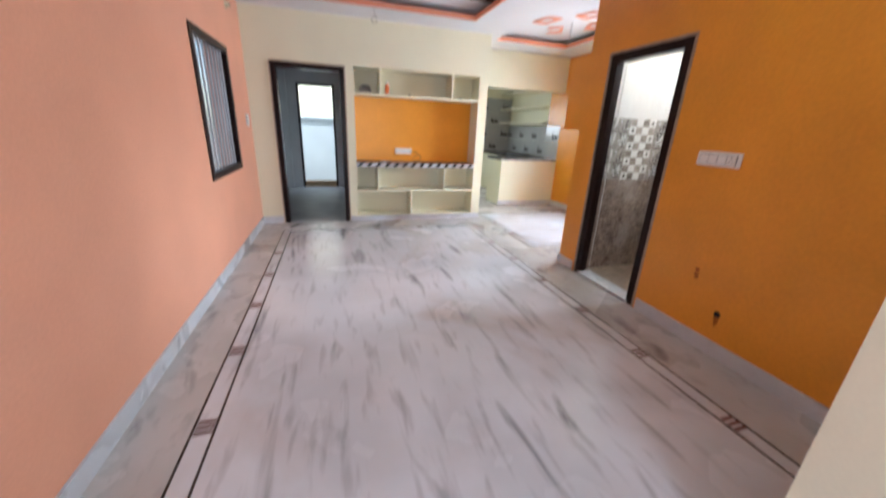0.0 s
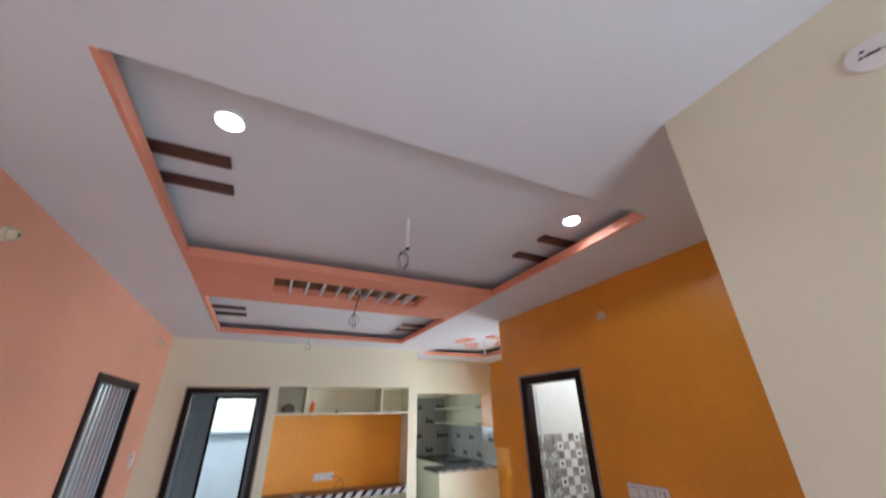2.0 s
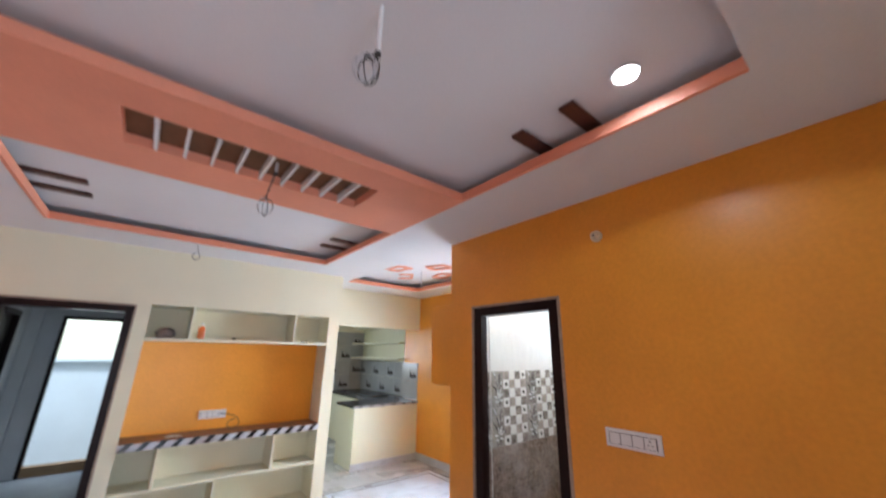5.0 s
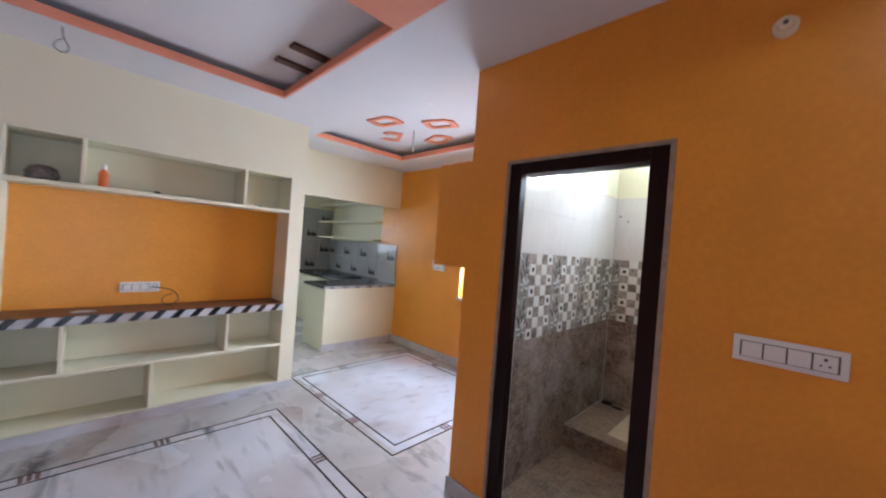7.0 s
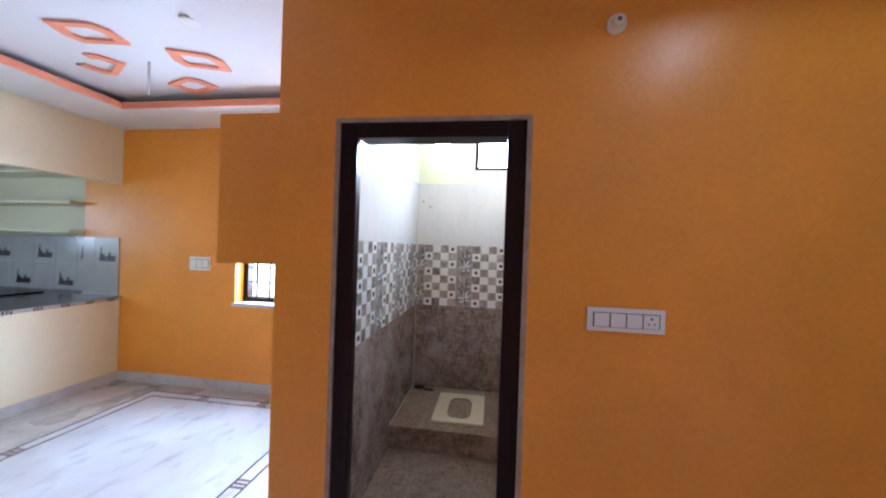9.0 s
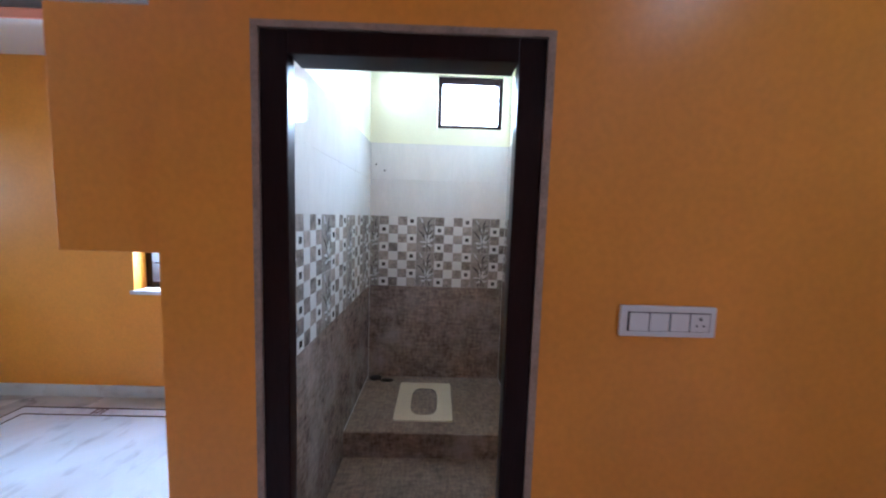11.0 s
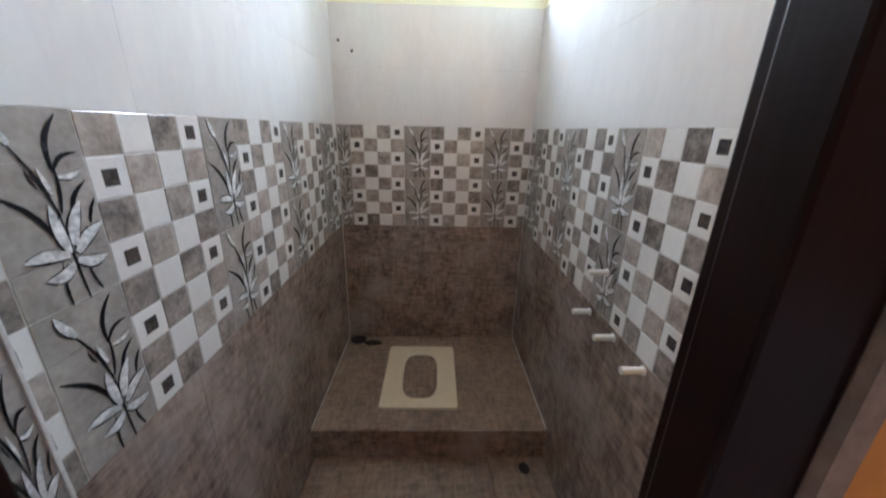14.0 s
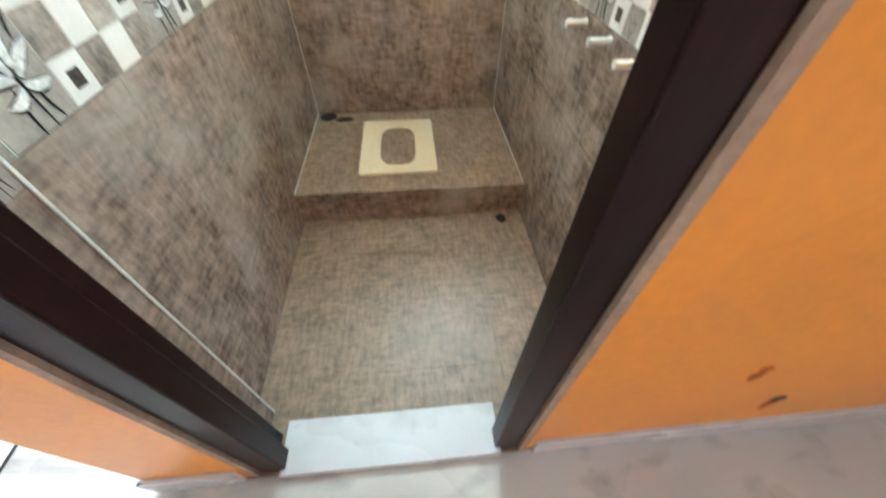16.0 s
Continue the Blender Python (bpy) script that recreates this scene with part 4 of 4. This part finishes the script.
for x, y, z, s, sd in ((5.30, -2.43, 0.167, (0.045, 0.05, 0.012), 1), (5.27, -2.53, 0.167, (0.03, 0.055, 0.004), 2), (4.48, -3.38, -0.001, (0.03, 0.026, 0.002), 3)):
    lump("dirt_patch", "dark smear of dirt on the brown tiles", "dirt", (x, y, z + 0.0005), s, M_DIRT, sd)
for y, z in ((-2.40, 1.98), (-2.47, 1.93), (-3.50, 1.96)):
    bm = bmesh.new()
    disc(bm, (BX1 - 0.0095, y, z), 0.008, 0.003, "x", 8)
    solid("wall_hole", bm, M_DIRT, "small dark drilled hole in the white tiles", "hole", kind="")

# ---- bathroom wall tiles, each a piece of its own ----
CW, CH, FW, TB, TT = 0.078, 0.0740, 0.155, 0.965, 1.557
PERIOD = FW + 4 * CW


def cell(kind):
    bm = bmesh.new()
    cube(bm, 0.0011, CW - 0.0011, 0, 0.008, 0.0011, CH - 0.0011, 0, bevel=0.0016)
    if kind == "S":
        cube(bm, 0.024, 0.054, -0.0012, 0, 0.022, 0.052, 1)
    return bm


cell_me = {"G": mesh_of("mosaic_tile", cell("G"), M_TILEG), "W": mesh_of("mosaic_tile", cell("W"), M_TILEW), "S": mesh_of("mosaic_tile", cell("S"), [M_TILEW, M_TILED])}


def leaf_shape(bm, p, q, w2, mi, y, bend=0.0):
    """A tapered blade from p to q in the xz plane."""
    p, q = Vector(p), Vector(q)
    d = (q - p)
    nrm = Vector((-d.y, d.x)).normalized()
    left, right = [], []
    for k in range(6):
        s = k / 5
        c2 = p + d * s + nrm * bend * math.sin(math.pi * s)
        wd = w2 * (math.sin(math.pi * min(1, 0.12 + s * 0.86)) ** 0.7)
        left.append(bm.verts.new((c2.x + nrm.x * wd, y, c2.y + nrm.y * wd)))
        right.append(bm.verts.new((c2.x - nrm.x * wd, y, c2.y - nrm.y * wd)))
    for k in range(5):
        f = bm.faces.new((left[k], left[k + 1], right[k + 1], right[k]))
        f.material_index = mi


def flower_panel():
    """A printed lily: a bud, thin dark stems and blades, and pale dark-edged petals, over four printed courses."""
    bm = bmesh.new()
    h = 4 * CH
    for k in range(4):
        cube(bm, 0.0016, FW - 0.0016, 0, 0.008, k * CH + (0.0012 if k == 0 else 0.0003), (k + 1) * CH - (0.0012 if k == 3 else 0.0003), 0)

    def blade(u0, v0, u1, v1, w2, mi, y, bend):
        leaf_shape(bm, (u0 * FW, v0 * h), (u1 * FW, v1 * h), w2, mi, y, bend)

    for u0, v0, u1, v1, w2, bend in ((0.58, 0.46, 0.30, 0.86, 0.0026, -0.006), (0.62, 0.0, 0.58, 0.50, 0.0024, 0.002), (0.43, 0.0, 0.46, 0.24, 0.0024, 0.003), (0.78, 0.02, 0.70, 0.20, 0.0026, 0.003),
                                     (0.60, 0.48, 0.66, 0.72, 0.0026, -0.003), (0.64, 0.70, 0.82, 0.97, 0.0040, 0.012), (0.64, 0.69, 0.93, 0.78, 0.0032, 0.010), (0.50, 0.33, 0.05, 0.63, 0.0042, -0.012),
                                     (0.70, 0.46, 0.93, 0.63, 0.0036, 0.008), (0.86, 0.40, 0.98, 0.53, 0.0028, 0.003), (0.46, 0.62, 0.40, 0.72, 0.0016, 0.002)):
        blade(u0, v0, u1, v1, w2 * 1.15, 1, -0.0010, bend)
    # dark edges, then the pale petals inside them
    for u0, v0, u1, v1, w2, bend in ((0.34, 0.83, 0.20, 0.98, 0.0065, 0.002), (0.55, 0.27, 0.50, 0.53, 0.0075, 0.002), (0.62, 0.30, 0.80, 0.53, 0.0085, 0.005), (0.62, 0.26, 0.98, 0.39, 0.0085, 0.004),
                                     (0.60, 0.22, 0.94, 0.20, 0.0080, -0.006), (0.54, 0.26, 0.14, 0.29, 0.0080, -0.004), (0.56, 0.21, 0.27, 0.17, 0.0080, 0.008), (0.66, 0.66, 0.92, 0.69, 0.0038, -0.004), (0.56, 0.58, 0.50, 0.72, 0.0034, 0)):
        blade(u0, v0, u1, v1, w2 * 1.42, 1, -0.0013, bend)
        blade(u0 + 0.01, v0 + 0.004, u1, v1, w2 * 1.12, 2, -0.0017, bend)
    return mesh_of("flower_tile", bm, [M_PANEL, M_STEM, M_PETAL])


flower_me = flower_panel()
ROWS = ("GWGS", "SGWG")


def tiled_wall(name, label, m, length, start, lower_h, z0):
    """Tiles on a wall whose local x runs along it and whose local -y faces the room."""
    t = thing(name, label, "wall tiles", kind="structure")
    t.matrix_world = m
    part("grout", boxes((0, length, 0.0013, 0.010, TB, TT), (0, length, 0.006, 0.010, TT, 2.155)), M_GROUT, t)
    part("grout", boxes((0, length, 0.006, 0.010, z0, TB)), M_DGROUT, t)

    def put(name, me, x, z, w2):
        if x >= length - 0.004 or x + w2 <= 0.004:
            return
        o = new(name, me)
        o.parent = t
        x0, x1 = max(x, 0), min(x + w2, length)
        o.location = (x0, 0, z)
        if x1 - x0 < w2 - 1e-4:
            o.scale = ((x1 - x0) / w2, 1, 1)

    x = start
    while x < length:
        for k in range(2):
            put("flower_tile", flower_me, x, TB + k * 4 * CH, FW)
        for r in range(8):
            for c2 in range(4):
                put("mosaic_tile", cell_me[ROWS[(7 - r) % 2][c2]], x + FW + c2 * CW, TB + r * CH, CW)
        x += PERIOD
    lw, lh = 0.60, (TB - z0) / round((TB - z0) / 0.30)
    lme = mesh_of("wall_tile", boxes((0.001, lw - 0.001, 0, 0.008, 0.001, lh - 0.001)), M_LOWER)
    ume = mesh_of("wall_tile", boxes((0.0003, lw - 0.0003, 0, 0.008, 0.0003, 0.2972)), M_UPPER)
    x = start + FW - 2 * lw
    while x < length:
        for r in range(round((TB - z0) / lh)):
            put("wall_tile", lme, x, z0 + r * lh, lw)
        for r in range(2):
            put("wall_tile", ume, x, TT + r * 0.2975, lw)
        x += lw
    return t


tiled_wall("tiles_north", "white, mosaic flower and brown wall tiles in three bands", pose(BX0, BY1 - 0.010, 0), BX1 - BX0 - 0.010, -0.3215, 0, 0.0)
tiled_wall("tiles_east", "white, mosaic flower and brown wall tiles behind the toilet", pose(BX1 - 0.010, BY1, 0, 0, 0, -90), BY1 - BY0, -0.067, 0, 0.0)
tiled_wall("tiles_south", "white, mosaic flower and brown wall tiles beside the taps", pose(BX1, BY0 + 0.010, 0, 0, 0, 180), BX1 - BX0, -0.3785, 0, 0.0)

# tiled reveal beside the door, with a plastic corner bead
RX, RY = 3.59, -2.405
solid("wall_bathroom_reveal", boxes((BX0 + 0.001, RX, RY, BY1, 0, 3.05)), M_BATHPAINT, "pale yellow painted return of the wall beside the door", "wall")
tiled_wall("tiles_reveal", "narrow tiled return beside the bathroom door", pose(BX0 + 0.001, RY - 0.010, 0), RX - BX0 - 0.001, -0.04, 0, 0.0)
solid("corner_bead", boxes((RX - 0.001, RX + 0.006, RY - 0.0125, RY - 0.001, 0, 2.155), bevel=0.0015), M_GROUT, "white plastic corner bead of the tiled return", "trim")
for y0, y1 in ((BY1 - 0.0130, BY1 - 0.0102), (BY0 + 0.0102, BY0 + 0.0130)):
    solid("corner_joint", boxes((BX1 - 0.0130, BX1 - 0.0102, y0, y1, 0.168, TT)), M_GROUT, "pale grout line in the tiled corner", "trim")
    solid("platform_joint", boxes((4.55, BX1 - 0.0145, y0, y1, 0.1672, 0.172)), M_GROUT, "pale grout line along the platform", "trim")

ftile = thing("tiles_floor", "brown stone-look bathroom floor tiles", "floor tiles", (BX0, BY0, 0), kind="structure")
for i in range(4):
    for j in range(4):
        o = new("tile", ptile)
        o.parent, o.location = ftile, (0.034 + i * 0.30 - 0.155, j * 0.30 - 0.02, -0.008)
        if j == 3:
            o.scale = (1, 0.88, 1)
for i in range(3):
    for j in range(4):
        o = new("tile", ptile)
        o.parent, o.location = plat, (-0.39 + i * 0.30, BY0 + 2.95 + j * 0.30, 0.165)
        o.scale = (1 if i < 2 else 0.68, 1 if j < 3 else 0.83, 0.25)
part("riser", boxes((-0.399, -0.3905, BY0 + 2.962, BY1 + 2.938, 0.0, 0.1665)), M_LOWER, plat, "brown tiled front of the platform")
